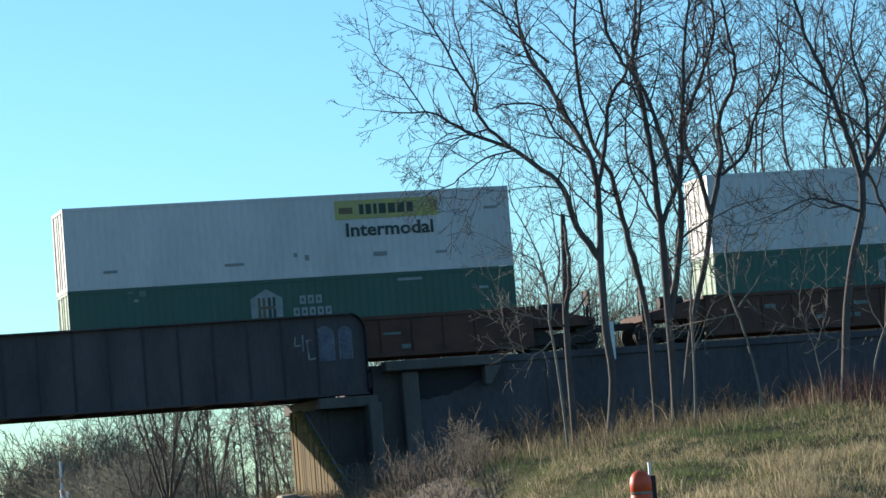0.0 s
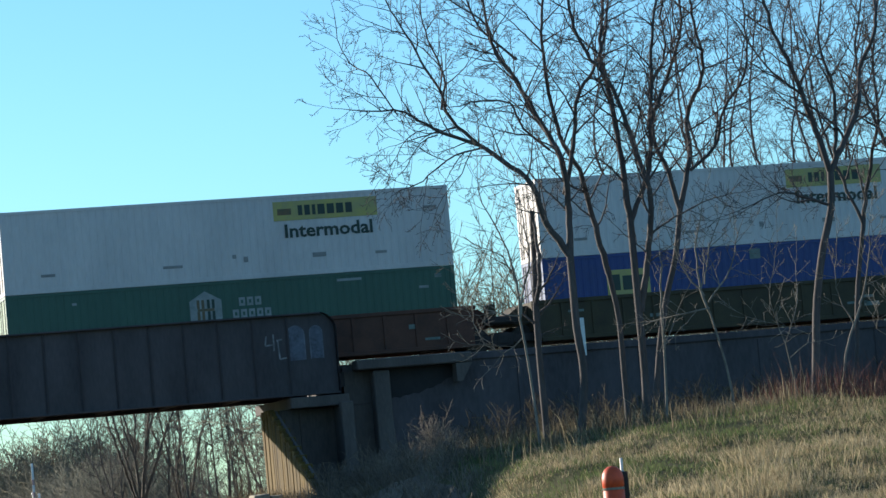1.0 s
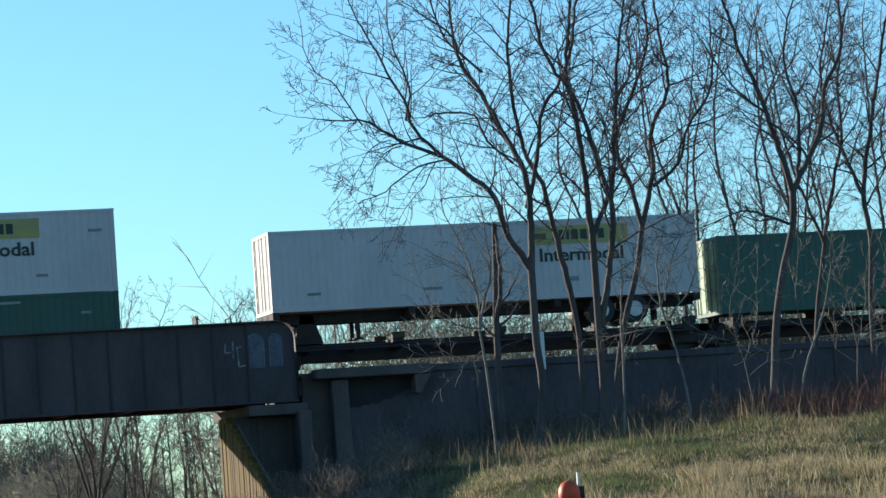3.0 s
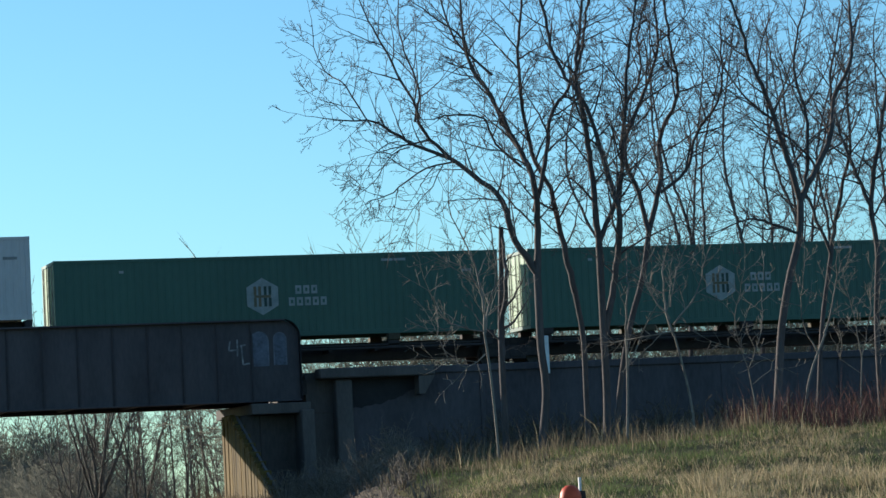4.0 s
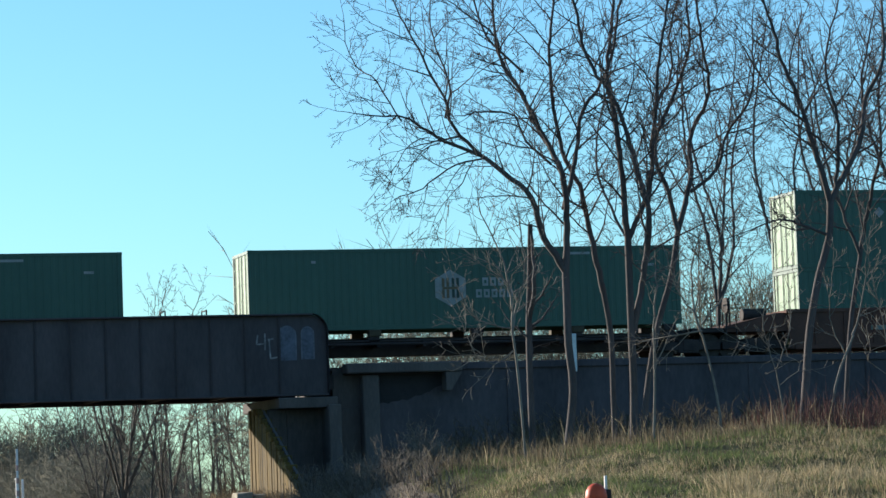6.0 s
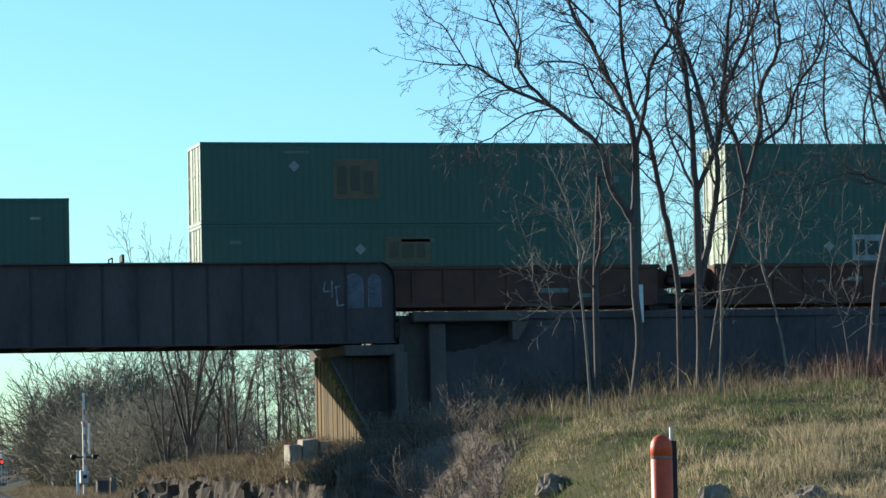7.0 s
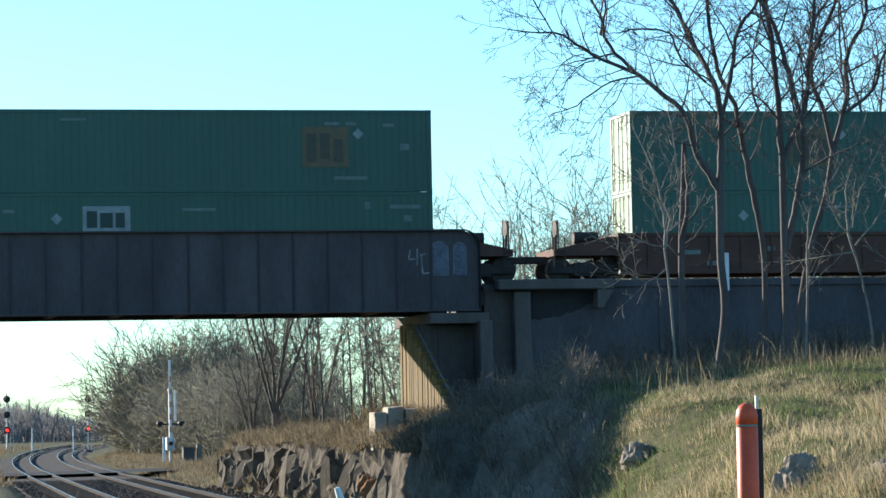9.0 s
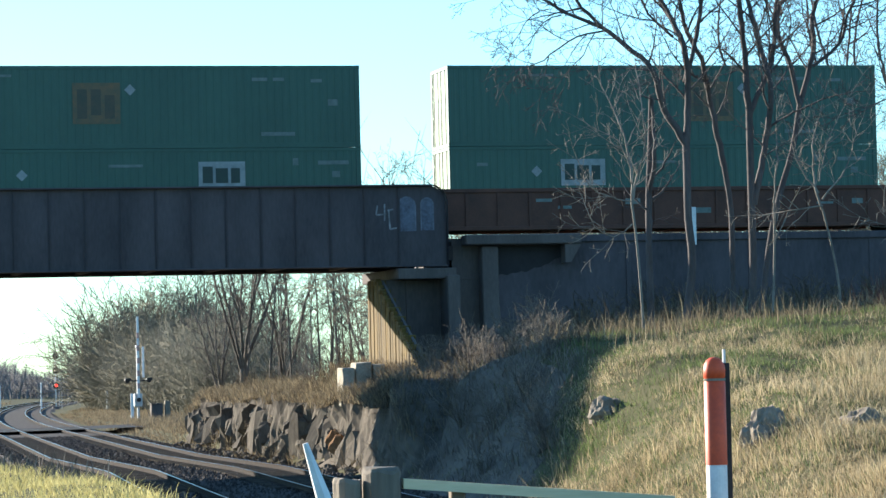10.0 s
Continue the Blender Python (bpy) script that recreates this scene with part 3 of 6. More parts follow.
def haul_decals(c):
    """Yellow name panel with plain bars, the word below it, small marks."""
    r = C_LEN
    p = plate(c, "name_panel", r - 6.45, r - 2.65, C_H - 0.92, C_H - 0.24, M_YELLOW, 0.006, "yellow panel with dark bars")
    x = r - 5.55
    for w in (0.16, 0.2, 0.12, 0.26, 0.26, 0.26, 0.24):
        plate(p, "bar", x, x + w, C_H - 0.76, C_H - 0.40, M_DARKDECAL, 0.014)
        x += w + 0.08
    plate(p, "bar", r - 6.3, r - 5.8, C_H - 0.72, C_H - 0.5, M_FADED, 0.014)
    t = text_part("lettering", "Intermodal", 0.66, M_DARKDECAL, c, pose(r - 6.12, -C_HW + 0.004, C_H - 1.52, 90, 0, 0), 0.016)
    t.data.transform(Matrix.Diagonal((1.12, 1, 1, 1)))
    for x0, z0, w, h in ((1.3, 0.55, 0.5, 0.1), (5.6, 0.55, 0.7, 0.1), (8.1, 0.75, 0.14, 0.14), (8.5, 0.6, 0.16, 0.2), (11.0, 0.62, 0.5, 0.16), (13.3, 0.6, 0.42, 0.1), (15.2, 2.1, 0.5, 0.1)):
        plate(c, "small_mark", x0, x0 + w, z0, z0 + h, M_FAINT)


def hexagon(parent, cx, cz, r):
    bm = bmesh.new()
    prism(bm, [(cx + r * math.sin(k * math.pi / 3), cz + r * math.cos(k * math.pi / 3)) for k in range(6)], -C_HW - 0.004, -C_HW + 0.004)
    h = part("emblem", bm, M_DECAL, parent, "white hexagon with dark bars")
    for dx in (-0.27, -0.1, 0.1, 0.27):
        plate(h, "bar", cx + dx - 0.05, cx + dx + 0.05, cz - 0.36, cz - 0.05, M_FADED if dx < 0 else M_DARKDECAL, 0.02)
        plate(h, "bar", cx + dx - 0.05, cx + dx + 0.05, cz + 0.05, cz + 0.36, M_FADED if dx < 0 else M_DARKDECAL, 0.02)
    plate(h, "bar", cx - 0.3, cx + 0.3, cz - 0.045, cz + 0.045, M_FADED, 0.021)


def hub_decals(c, low=False):
    cz = C_H - (0.98 if low else 1.45)
    far = 0.0 if low else 0.4
    hexagon(c, 7.0 + far, cz, 0.66)
    for x0, z0, n in ((8.2 + far, cz + 0.06, 3), (7.95 + far, cz - 0.36, 5)):
        for k in range(n):
            plate(c, "letter_bar", x0 + k * 0.29, x0 + k * 0.29 + 0.22, z0, z0 + 0.3, M_DECAL)
            plate(c, "letter_bar", x0 + k * 0.29 + 0.07, x0 + k * 0.29 + 0.15, z0 + 0.09, z0 + 0.21, M_GREEN, 0.012)
    for x0, z0, w in ((2.3, C_H - 0.5, 0.16), (11.8, C_H - 0.3, 0.9), (14.8, C_H - 0.75, 0.35)):
        plate(c, "small_mark", x0, x0 + w, z0, z0 + 0.09, M_DECAL)


def panel_decals(c, x0, z0, back, ink, faded=False):
    """A square name panel whose letters are plain bars."""
    p = plate(c, "name_panel", x0, x0 + 1.65, z0 - (0.48 if faded else 0), z0 + 0.95, back, 0.006, "faded panel with bars" if faded else "pale panel with dark bars")
    if not faded:
        for dx, w, za, zb in ((0.14, 0.36, 0.2, 0.78), (0.6, 0.44, 0.2, 0.72), (1.14, 0.32, 0.2, 0.72)):
            plate(p, "bar", x0 + dx, x0 + dx + w, z0 + za, z0 + zb, ink, 0.014)
    else:
        for k in range(3):
            plate(p, "bar", x0 + 0.15 + k * 0.48, x0 + 0.5 + k * 0.48, z0 - 0.3 + 0.12 * (k == 1), z0 + 0.72 - 0.2 * (k == 2), ink, 0.014)


def marks(c, spots):
    for x0, z0, w, h in spots:
        plate(c, "small_mark", x0, x0 + w, z0, z0 + h, M_MARK)


def diamond(c, cx, cz, r=0.2):
    part("hazard_diamond", prisms([(cx - r, cz), (cx, cz - r), (cx + r, cz), (cx, cz + r)], -C_HW - 0.004, -C_HW + 0.004), M_DECAL, c, "white diamond sticker")


# ------------------------------------------------------------ railcars


def bogie(parent, x, name="bogie"):
    b = part(name, boxes((x - 1.25, x + 1.25, -1.06, -0.92, 0.32, 0.62), (x - 1.25, x + 1.25, 0.92, 1.06, 0.32, 0.62), (x - 0.22, x + 0.22, -1.1, 1.1, 0.3, 0.72), (x - 0.4, x + 0.4, -1.08, -0.9, 0.22, 0.7), (x - 0.4, x + 0.4, 0.9, 1.08, 0.22, 0.7), bevel=0.02), M_BLACKSTEEL, parent)
    for dx in (-0.89, 0.89):
        w = part("wheelset", rods(((x + dx, -0.85, 0.46), (x + dx, 0.85, 0.46), 0.08)), M_WHEEL, b)
        bm = w.data
        big = bmesh.new()
        big.from_mesh(bm)
        for s in (-1, 1):
            rod(big, (x + dx, s * 0.68, 0.46), (x + dx, s * 0.72, 0.46), 0.49, sides=24)
            rod(big, (x + dx, s * 0.72, 0.46), (x + dx, s * 0.82, 0.46), 0.46, sides=24)
        big.to_mesh(bm)
        big.free()
    return b


def make_well(paint, left, right):
    """A well car for one stack; the ends are joined ("art") to the next unit, or have a coupler platform ("end")."""
    car = empty("well_car")
    for s in (-1, 1):
        ya, yb = sorted((s * 1.36, s * 1.44))
        part("side_sill", boxes((-0.5, C_LEN + 0.5, ya, yb, 0.28, 1.68), bevel=0.01), paint, car)
        y2, y3 = sorted((s * 1.33, s * 1.5))
        part("top_chord", boxes((-0.6, C_LEN + 0.6, y2, y3, 1.60, 1.74), bevel=0.015), paint, car)
        part("bottom_chord", boxes((-0.3, C_LEN + 0.3, y2, y3, 0.25, 0.40), bevel=0.015), paint, car)
        for k in range(14):
            x = 0.5 + k * 1.165
            part("side_stake", boxes((x, x + 0.09, *sorted((s * 1.44, s * 1.49)), 0.40, 1.60)), paint, car)
    rng = random.Random(len(bpy.data.objects))
    for k in range(6):
        mx, mz = rng.uniform(0.6, 15.2), rng.uniform(0.5, 1.3)
        part("stencil_mark", boxes((mx, mx + rng.uniform(0.25, 0.9), -1.447, -1.442, mz, mz + rng.uniform(0.08, 0.2))), M_MARK, car)
    for x in (0.6, 4.0, 8.0, 12.0, 15.3):
        part("cross_beam", boxes((x, x + 0.3, -1.35, 1.35, 0.24, 0.345)), M_BLACKSTEEL, car)
    for side, kind in ((-1, left), (1, right)):
        e = 0.0 if side < 0 else C_LEN
        reach = 1.5 if kind == "art" else 2.9
        part("end_bulkhead", boxes((*sorted((e + side * 0.25, e + side * 0.55)), -1.35, 1.35, 0.7, 1.72), bevel=0.03), paint, car)
        ol = [(e + side * 0.5, 0.95), (e + side * reach, 0.95), (e + side * reach, 1.18), (e + side * 0.9, 1.62), (e + side * 0.5, 1.62)]
        part("end_platform", prisms(ol, -0.75 if kind == "art" else -1.3, 0.75 if kind == "art" else 1.3), paint, car)
        if kind == "art":
            if side < 0:
                bogie(car, e - 1.67)
                part("joint_cover", boxes((e - 2.3, e - 1.0, -1.2, 1.2, 1.0, 1.3), bevel=0.08), M_BLACKSTEEL, car)
                part("hose_box", boxes((e - 2.2, e - 1.9, -1.3, -0.7, 1.3, 1.75), bevel=0.05), paint, car)
        else:
            bogie(car, e + side * 1.75)
            part("coupler", boxes((*sorted((e + side * 2.85, e + side * 3.7)), -0.14, 0.14, 0.72, 0.98), bevel=0.04), M_BLACKSTEEL, car)
            x = e + side * 2.75
            part("end_rail", rods(((x, -1.25, 1.2), (x, -1.25, 2.2), 0.03), ((x, -1.25, 2.2), (x, -0.5, 2.2), 0.03), ((x, -0.5, 1.2), (x, -0.5, 2.2), 0.03), ((x, -1.25, 1.75), (x, -0.5, 1.75), 0.03), sides=6), M_BLACKSTEEL, car)
            xb = e + side * 1.55
            part("brake_reservoir", rods(((xb - 0.45, -0.5, 1.62), (xb + 0.45, -0.5, 1.62), 0.22), sides=14), M_BLACKSTEEL, car)
            part("brake_wheel", rods(((x - 0.04, -0.9, 1.95), (x + 0.04, -0.9, 1.95), 0.3), ((x, -0.9, 1.2), (x, -0.9, 1.95), 0.05), sides=14), M_BLACKSTEEL, car)
            part("step_ladder", rods(*[((x - 0.2, -1.4, z), (x + 0.2, -1.4, z), 0.02) for z in (0.4, 0.75, 1.1)], ((x - 0.2, -1.4, 0.4), (x - 0.2, -1.4, 1.6), 0.02), ((x + 0.2, -1.4, 0.4), (x + 0.2, -1.4, 1.6), 0.02), sides=6), M_BLACKSTEEL, car)
    return car


def make_spine(left, right, hitch=False):
    """A spine car unit: one centre beam, cross arms and pads, yellow pedestals."""
    car = empty("spine_car")
    gap = 0.6
    part("spine_beam", boxes((-gap, C_LEN + gap, -0.35, 0.35, 0.38, 1.04), bevel=0.02), M_BLACKSTEEL, car)
    for x in (0.35, 4.3, 8.1, 11.9, 15.4):
        part("cross_arm", prisms([(x, 0.8), (x + 0.4, 0.8), (x + 0.4, 1.05), (x, 1.05)], -1.4, 1.4), M_BLACKSTEEL, car)
        for s in (-1, 1):
            part("pad", boxes((x, x + 0.45, *sorted((s * 1.12, s * 1.45)), 1.05, 1.288), bevel=0.02), M_CARYEL if x in (4.3, 11.9) else M_BLACKSTEEL, car)
    part("walkway", boxes((0.8, C_LEN - 0.8, -1.4, -1.05, 0.86, 0.92), bevel=0.005), M_BLACKSTEEL, car)
    part("side_tube", rods(((0.4, -1.38, 0.78), (C_LEN - 0.4, -1.38, 0.78), 0.05), ((0.4, 1.38, 0.78), (C_LEN - 0.4, 1.38, 0.78), 0.05)), M_BLACKSTEEL, car)
    for k in range(9):
        x = 1.2 + k * 1.7
        part("hanger", boxes((x, x + 0.12, -1.39, -0.34, 0.68, 0.86)), M_BLACKSTEEL, car)
    for side, kind in ((-1, left), (1, right)):
        e = 0.0 if side < 0 else C_LEN
        if kind == "art":
            if side < 0:
                bogie(car, e - 0.58)
        else:
            bogie(car, e + side * 0.3)
            part("end_platform", boxes((*sorted((e + side * 0.4, e + side * 1.7)), -1.2, 1.2, 0.95, 1.12), bevel=0.02), M_BLACKSTEEL, car)
            part("coupler", boxes((*sorted((e + side * 1.6, e + side * 2.2)), -0.14, 0.14, 0.7, 0.96), bevel=0.04), M_BLACKSTEEL, car)
            x = e + side * 1.5
            part("end_rail", rods(((x, -1.15, 1.1), (x, -1.15, 2.1), 0.025), ((x, -1.15, 2.1), (x, -0.3, 2.1), 0.025), ((x, -0.3, 1.1), (x, -0.3, 2.1), 0.025), sides=6), M_BLACKSTEEL, car)
    if hitch:
        part("hitch_stand", prisms([(0.9, 1.05), (2.0, 1.05), (1.6, 2.1), (1.2, 2.1)], -0.5, 0.5), M_BLACKSTEEL, car)
    return car


def make_chassis():
    """A road chassis that carries a container on the spine car."""
    ch = empty("container_chassis")
    part("main_rail", boxes((0.0, C_LEN, -0.5, -0.38, -0.42, -0.02), (0.0, C_LEN, 0.38, 0.5, -0.42, -0.02), bevel=0.01), M_BLACKSTEEL, ch)
    for x in (0.0, C_LEN - 0.25, 5.0, 10.5):
        part("bolster", boxes((x, x + 0.25, -1.28, 1.28, -0.3, -0.01), bevel=0.01), M_BLACKSTEEL, ch)
    for x in (12.3, 13.6):
        ax = part("axle", rods(((x, -0.9, -0.5), (x, 0.9, -0.5), 0.07)), M_BLACKSTEEL, ch)
        for s in (-1, 1):
            part("tyre", rods(((x, s * 0.72, -0.5), (x, s * 1.25, -0.5), 0.5), sides=24), M_SIGNAL, ax)
            part("rim", rods(((x, s * 1.2, -0.5), (x, s * 1.256, -0.5), 0.28), sides=18), M_ALU, ax)
    for s in (-0.45, 0.45):
        part("landing_leg", boxes((3.2, 3.36, s - 0.07, s + 0.07, -1.0, -0.4), (3.1, 3.46, s - 0.14, s + 0.14, -1.04, -0.99)), M_BLACKSTEEL, ch)
    part("mud_flap", boxes((14.4, 14.43, -1.2, -0.6, -0.95, -0.3), (14.4, 14.43, 0.6, 1.2, -0.95, -0.3)), M_SIGNAL, ch)
    return ch

# ------------------------------------------------------------ the train
SPEED = 24.88
MOVING = []


def on_train(ob, start, height):
    """Books a thing of the train: where its left end is at the start, and its height above the rail."""
    ob.matrix_world = pose(start, TRAIN_Y, RAIL_Z + height)
    MOVING.append((ob, start, RAIL_Z + height))
    return ob


pristine = {"w": make_container(M_WHITE, M_WHITE), "g": make_container(M_GREEN, M_GREEN_LIT), "b": make_container(M_BLUE, M_BLUE)}


def fresh(key, label):
    return tagged(copy_thing(pristine[key], Matrix()), label, "cargo container", group="containers on the train")


DECK, UPPER = 0.36, 0.36 + C_H + 0.004


def stack(start, low_key, low_label, high_key, high_label, paint, left, right, car_label):
    car = tagged(make_well(paint, left, right), car_label, "railcar", group="well cars of the train")
    on_train(car, start, 0.0)
    lo = on_train(fresh(low_key, low_label), start, DECK)
    hi = on_train(fresh(high_key, high_label), start, UPPER)
    return lo, hi


WL = "white corrugated cargo container with a yellow name panel"
GL = "dark green cargo container with a white hexagon emblem"
EL = "dark green cargo container with a pale name panel"
WC = "rusty brown well car of the train on the upper track"
YC = "faded yellow and rust well car on the upper track"

lo, hi = stack(16.64, "g", GL, "w", WL, M_RUST, "art", "end", WC)
haul_decals(hi), hub_decals(lo, True), marks(lo, [(2.1, C_H - 0.2, 0.2, 0.12), (2.5, C_H - 0.32, 0.25, 0.2)])
lo, hi = stack(40.40, "g", GL, "w", WL, M_RUST, "end", "art", WC)
haul_decals(hi), hub_decals(lo, True), marks(lo, [(15.4, C_H - 0.4, 0.25, 0.14)])
lo, hi = stack(59.86, "b", "blue cargo container with a yellow panel", "w", WL, M_CARYEL, "art", "art", YC)
haul_decals(hi), panel_decals(lo, 2.4, C_H - 1.55, M_YELLOW, M_DARKDECAL), marks(lo, [(8.0, C_H - 0.55, 0.42, 0.36), (15.0, C_H - 1.1, 0.35, 0.3), (15.0, C_H - 1.6, 0.35, 0.2)])
lo, hi = stack(79.38, "g", GL, "w", WL, M_RUST, "art", "end", WC)
haul_decals(hi), hub_decals(lo, True)

# a container on its road chassis, then single containers, all on spine cars
on_train(tagged(make_spine("end", "art", True), "black spine car carrying a container on chassis", "railcar", group="spine cars of the train"), 101.0, 0.0)
on_train(tagged(make_chassis(), "black road chassis with twin axles under a white container", "chassis"), 101.0, 2.18)
haul_decals(on_train(fresh("w", "white corrugated cargo container riding on a road chassis"), 101.0, 2.18))
for start, left, right in ((117.95, "art", "art"), (135.25, "art", "art"), (152.95, "art", "end"), (173.58, "end", "end")):
    on_train(tagged(make_spine(left, right), "black spine car with yellow pads under one container", "railcar", group="spine cars of the train"), start, 0.0)
    hub_decals(on_train(fresh("g", "dark green cargo container with emblem, single on spine car"), start, 1.292))

for start, left, right, low_x, up_x in ((194.36, "end", "art", 6.6, 4.75), (213.80, "art", "art", 4.85, 10.3), (233.20, "art", "end", 3.75, 11.5), (256.68, "end", "art", 10.35, 6.0), (276.04, "art", "end", 4.1, 9.0)):
    lo, hi = stack(start, "g", EL, "g", "dark green cargo container with a faded panel", M_RUST, left, right, WC)
    panel_decals(lo, low_x, C_H - 1.42, M_DECAL if low_x != 6.6 else M_FADED, M_DARKDECAL if low_x != 6.6 else M_FADEDBAR)
    panel_decals(hi, up_x, C_H - 1.55, M_FADED, M_FADEDBAR, True)
    diamond(hi, up_x - 1.4 if up_x < 6 else up_x + 2.0, C_H - 0.85)
    diamond(lo, low_x - 0.9 if low_x < 8 else 4.2, C_H - 0.9)
    marks(hi, [(12.3, C_H - 0.55, 0.55, 0.12), (13.05, C_H - 0.55, 0.4, 0.12), (14.4, C_H - 0.6, 0.4, 0.12), (15.0, C_H - 1.42, 0.35, 0.22), (12.6, 0.42, 1.2, 0.13), (3.0, C_H - 0.4, 0.9, 0.09)])
    marks(lo, [(7.2, C_H - 0.65, 1.2, 0.1), (13.7, C_H - 0.62, 0.2, 0.25), (14.6, C_H - 0.6, 1.1, 0.14), (15.1, C_H - 1.05, 0.28, 0.22), (1.0, C_H - 0.7, 0.4, 0.12)])
for base in pristine.values():
    for o in list(base.children_recursive) + [base]:
        bpy.data.objects.remove(o)

# ------------------------------------------------------------ trees


def spline(pts, step=0.4):
    p = [np.array(q, float) for q in pts]
    p = [2 * p[0] - p[1]] + p + [2 * p[-1] - p[-2]]
    out = []
    for i in range(1, len(p) - 2):
        n = max(2, int(np.linalg.norm(p[i + 1] - p[i]) / step))
        for k in range(n):
            t = k / n
            out.append(0.5 * (2 * p[i] + (p[i + 1] - p[i - 1]) * t + (2 * p[i - 1] - 5 * p[i] + 4 * p[i + 1] - p[i + 2]) * t * t + (3 * p[i] - p[i - 1] - 3 * p[i + 1] + p[i + 2]) * t ** 3))
    out.append(p[-2])
    return out


class Wood:
    """Gathers tapering tubes into one mesh."""

    def __init__(self, seed):
        self.v, self.f, self.rng = [], [], random.Random(seed)
        self.fine = 0.0062     # radius of the thinnest twigs

    def tube(self, pts, radii, sides):
        base = len(self.v)
        n = len(pts)
        ring = [(math.cos(k * math.tau / sides), math.sin(k * math.tau / sides)) for k in range(sides)]
        for i in range(n):
            a, b = pts[max(0, i - 1)], pts[min(n - 1, i + 1)]
            d = Vector(b) - Vector(a)
            d = d.normalized() if d.length > 1e-6 else Vector((0, 0, 1))
            u = d.cross(Vector((0.31, 0.95, 0.05))).normalized()
            w = d.cross(u)
            r, p = radii[i], pts[i]
            for c, s in ring:
                self.v.append((p[0] + r * (c * u.x + s * w.x), p[1] + r * (c * u.y + s * w.y), p[2] + r * (c * u.z + s * w.z)))
        for i in range(n - 1):
            for k in range(sides):
                j = (k + 1) % sides
                self.f.append((base + i * sides + k, base + i * sides + j, base + (i + 1) * sides + j, base + (i + 1) * sides + k))

    def twig(self, p, d, length, r):
        """A thin three-sided spike, the last and finest growth."""
        u = d.cross(Vector((0.31, 0.95, 0.05))).normalized()
        w = d.cross(u)
        n = len(self.v)
        for c, s in ((1.0, 0.0), (-0.5, 0.866), (-0.5, -0.866)):
            self.v.append(tuple(p + (u * c + w * s) * r))
        if r > 0.0089:
            self.v.append(tuple(p + d * length))
            self.f += [(n, n + 1, n + 3), (n + 1, n + 2, n + 3), (n + 2, n, n + 3)]
            return
        mid = p + d * length * 0.55 + u * self.rng.gauss(0, 0.06) * length
        for c, s in ((1.0, 0.0), (-0.5, 0.866), (-0.5, -0.866)):
            self.v.append(tuple(mid + (u * c + w * s) * r * 0.8))
        self.v.append(tuple(p + d * length + u * self.rng.gauss(0, 0.12) * length + Vector((0, 0, 0.08 * length))))
        for k in range(3):
            j = (k + 1) % 3
            self.f += [(n + k, n + j, n + 3 + j, n + 3 + k), (n + 3 + k, n + 3 + j, n + 6)]

    def branch(self, p, d, length, r, level, up=0.25, kids=(9, 6, 0), wob=0.16):
        rng = self.rng
        if level > 0 and (level >= len(kids) or not kids[level]):
            self.twig(Vector(p), Vector(d), length, max(self.fine, r))
            return
        n = max(2, min((6, 4, 3)[min(level, 2)], int(length / 0.2)))
        pts, radii, dirs = [tuple(p)], [r], [d]
        cur, dd = Vector(p), Vector(d)
        for i in range(n):
            sway = wob * (1.0 if level == 0 else 0.75)
            dd = (dd + Vector((rng.gauss(0, sway), rng.gauss(0, sway), rng.gauss(0, sway) + up * 0.12))).normalized()
            cur = cur + dd * (length / n)
            pts.append(tuple(cur))
            radii.append(max(self.fine, r * (1 - 0.75 * (i + 1) / n)))
            dirs.append(dd.copy())
        self.tube(pts, radii, 4 if level == 0 else 3)
        if level < len(kids) and kids[level]:
            count = max(1, round(kids[level] * min(1.0, length / (1.5, 0.65, 0.35)[level])))
            for k in range(count):
                f = 0.14 + 0.84 * (k + rng.random()) / count
                i = min(n - 1, int(f * n))
                t = f * n - i
                q = Vector(pts[i]).lerp(Vector(pts[i + 1]), t)
                side = dirs[i + 1].cross(Vector((rng.gauss(0, 1), rng.gauss(0, 1), rng.gauss(0, 1)))).normalized()
                ang = rng.uniform(0.5, 1.15)
                nd = (dirs[i + 1] * math.cos(ang) + side * math.sin(ang)).normalized()
                self.branch(q, nd, length * rng.uniform(0.35, 0.7) * (1.12 - 0.6 * f), max(self.fine, radii[i] * 0.55), level + 1, up, kids, wob)

    def bough(self, p, d, length, r, up, kids, space=0.26):
        """A crooked side limb of some metres that carries branches on alternate sides."""
        rng = self.rng
        n = max(4, int(length / 0.22))
        pts, radii = [tuple(p)], [r]
        cur, dd = Vector(p), Vector(d)
        bend = Vector((rng.gauss(0, 0.035), rng.gauss(0, 0.035), rng.gauss(0.02, 0.04) + up * 0.05))
        gone, side = 0.0, 1
        for i in range(n):
            kink = 0.13 if i % 2 else -0.13
            across = dd.cross(Vector((0.2, 0.9, 0.1))).normalized()
            dd = (dd + bend + across * kink * rng.uniform(0.2, 1.0) + Vector((rng.gauss(0, 0.07), rng.gauss(0, 0.07), rng.gauss(0, 0.07)))).normalized()
            cur = cur + dd * (length / n)
            pts.append(tuple(cur))
            radii.append(max(self.fine, r * (1 - 0.8 * (i + 1) / n)))
            gone += length / n
            if gone > space and i > 0:
                gone = rng.uniform(-0.4, 0.2) * space
                side = -side
                lay = dd.cross(Vector((rng.gauss(0, 0.35), 1.0, rng.gauss(0, 0.35)))).normalized() * side
                lay = (lay + Vector((0, rng.gauss(0, 0.6), 0))).normalized()
                ang = rng.uniform(0.55, 1.1)
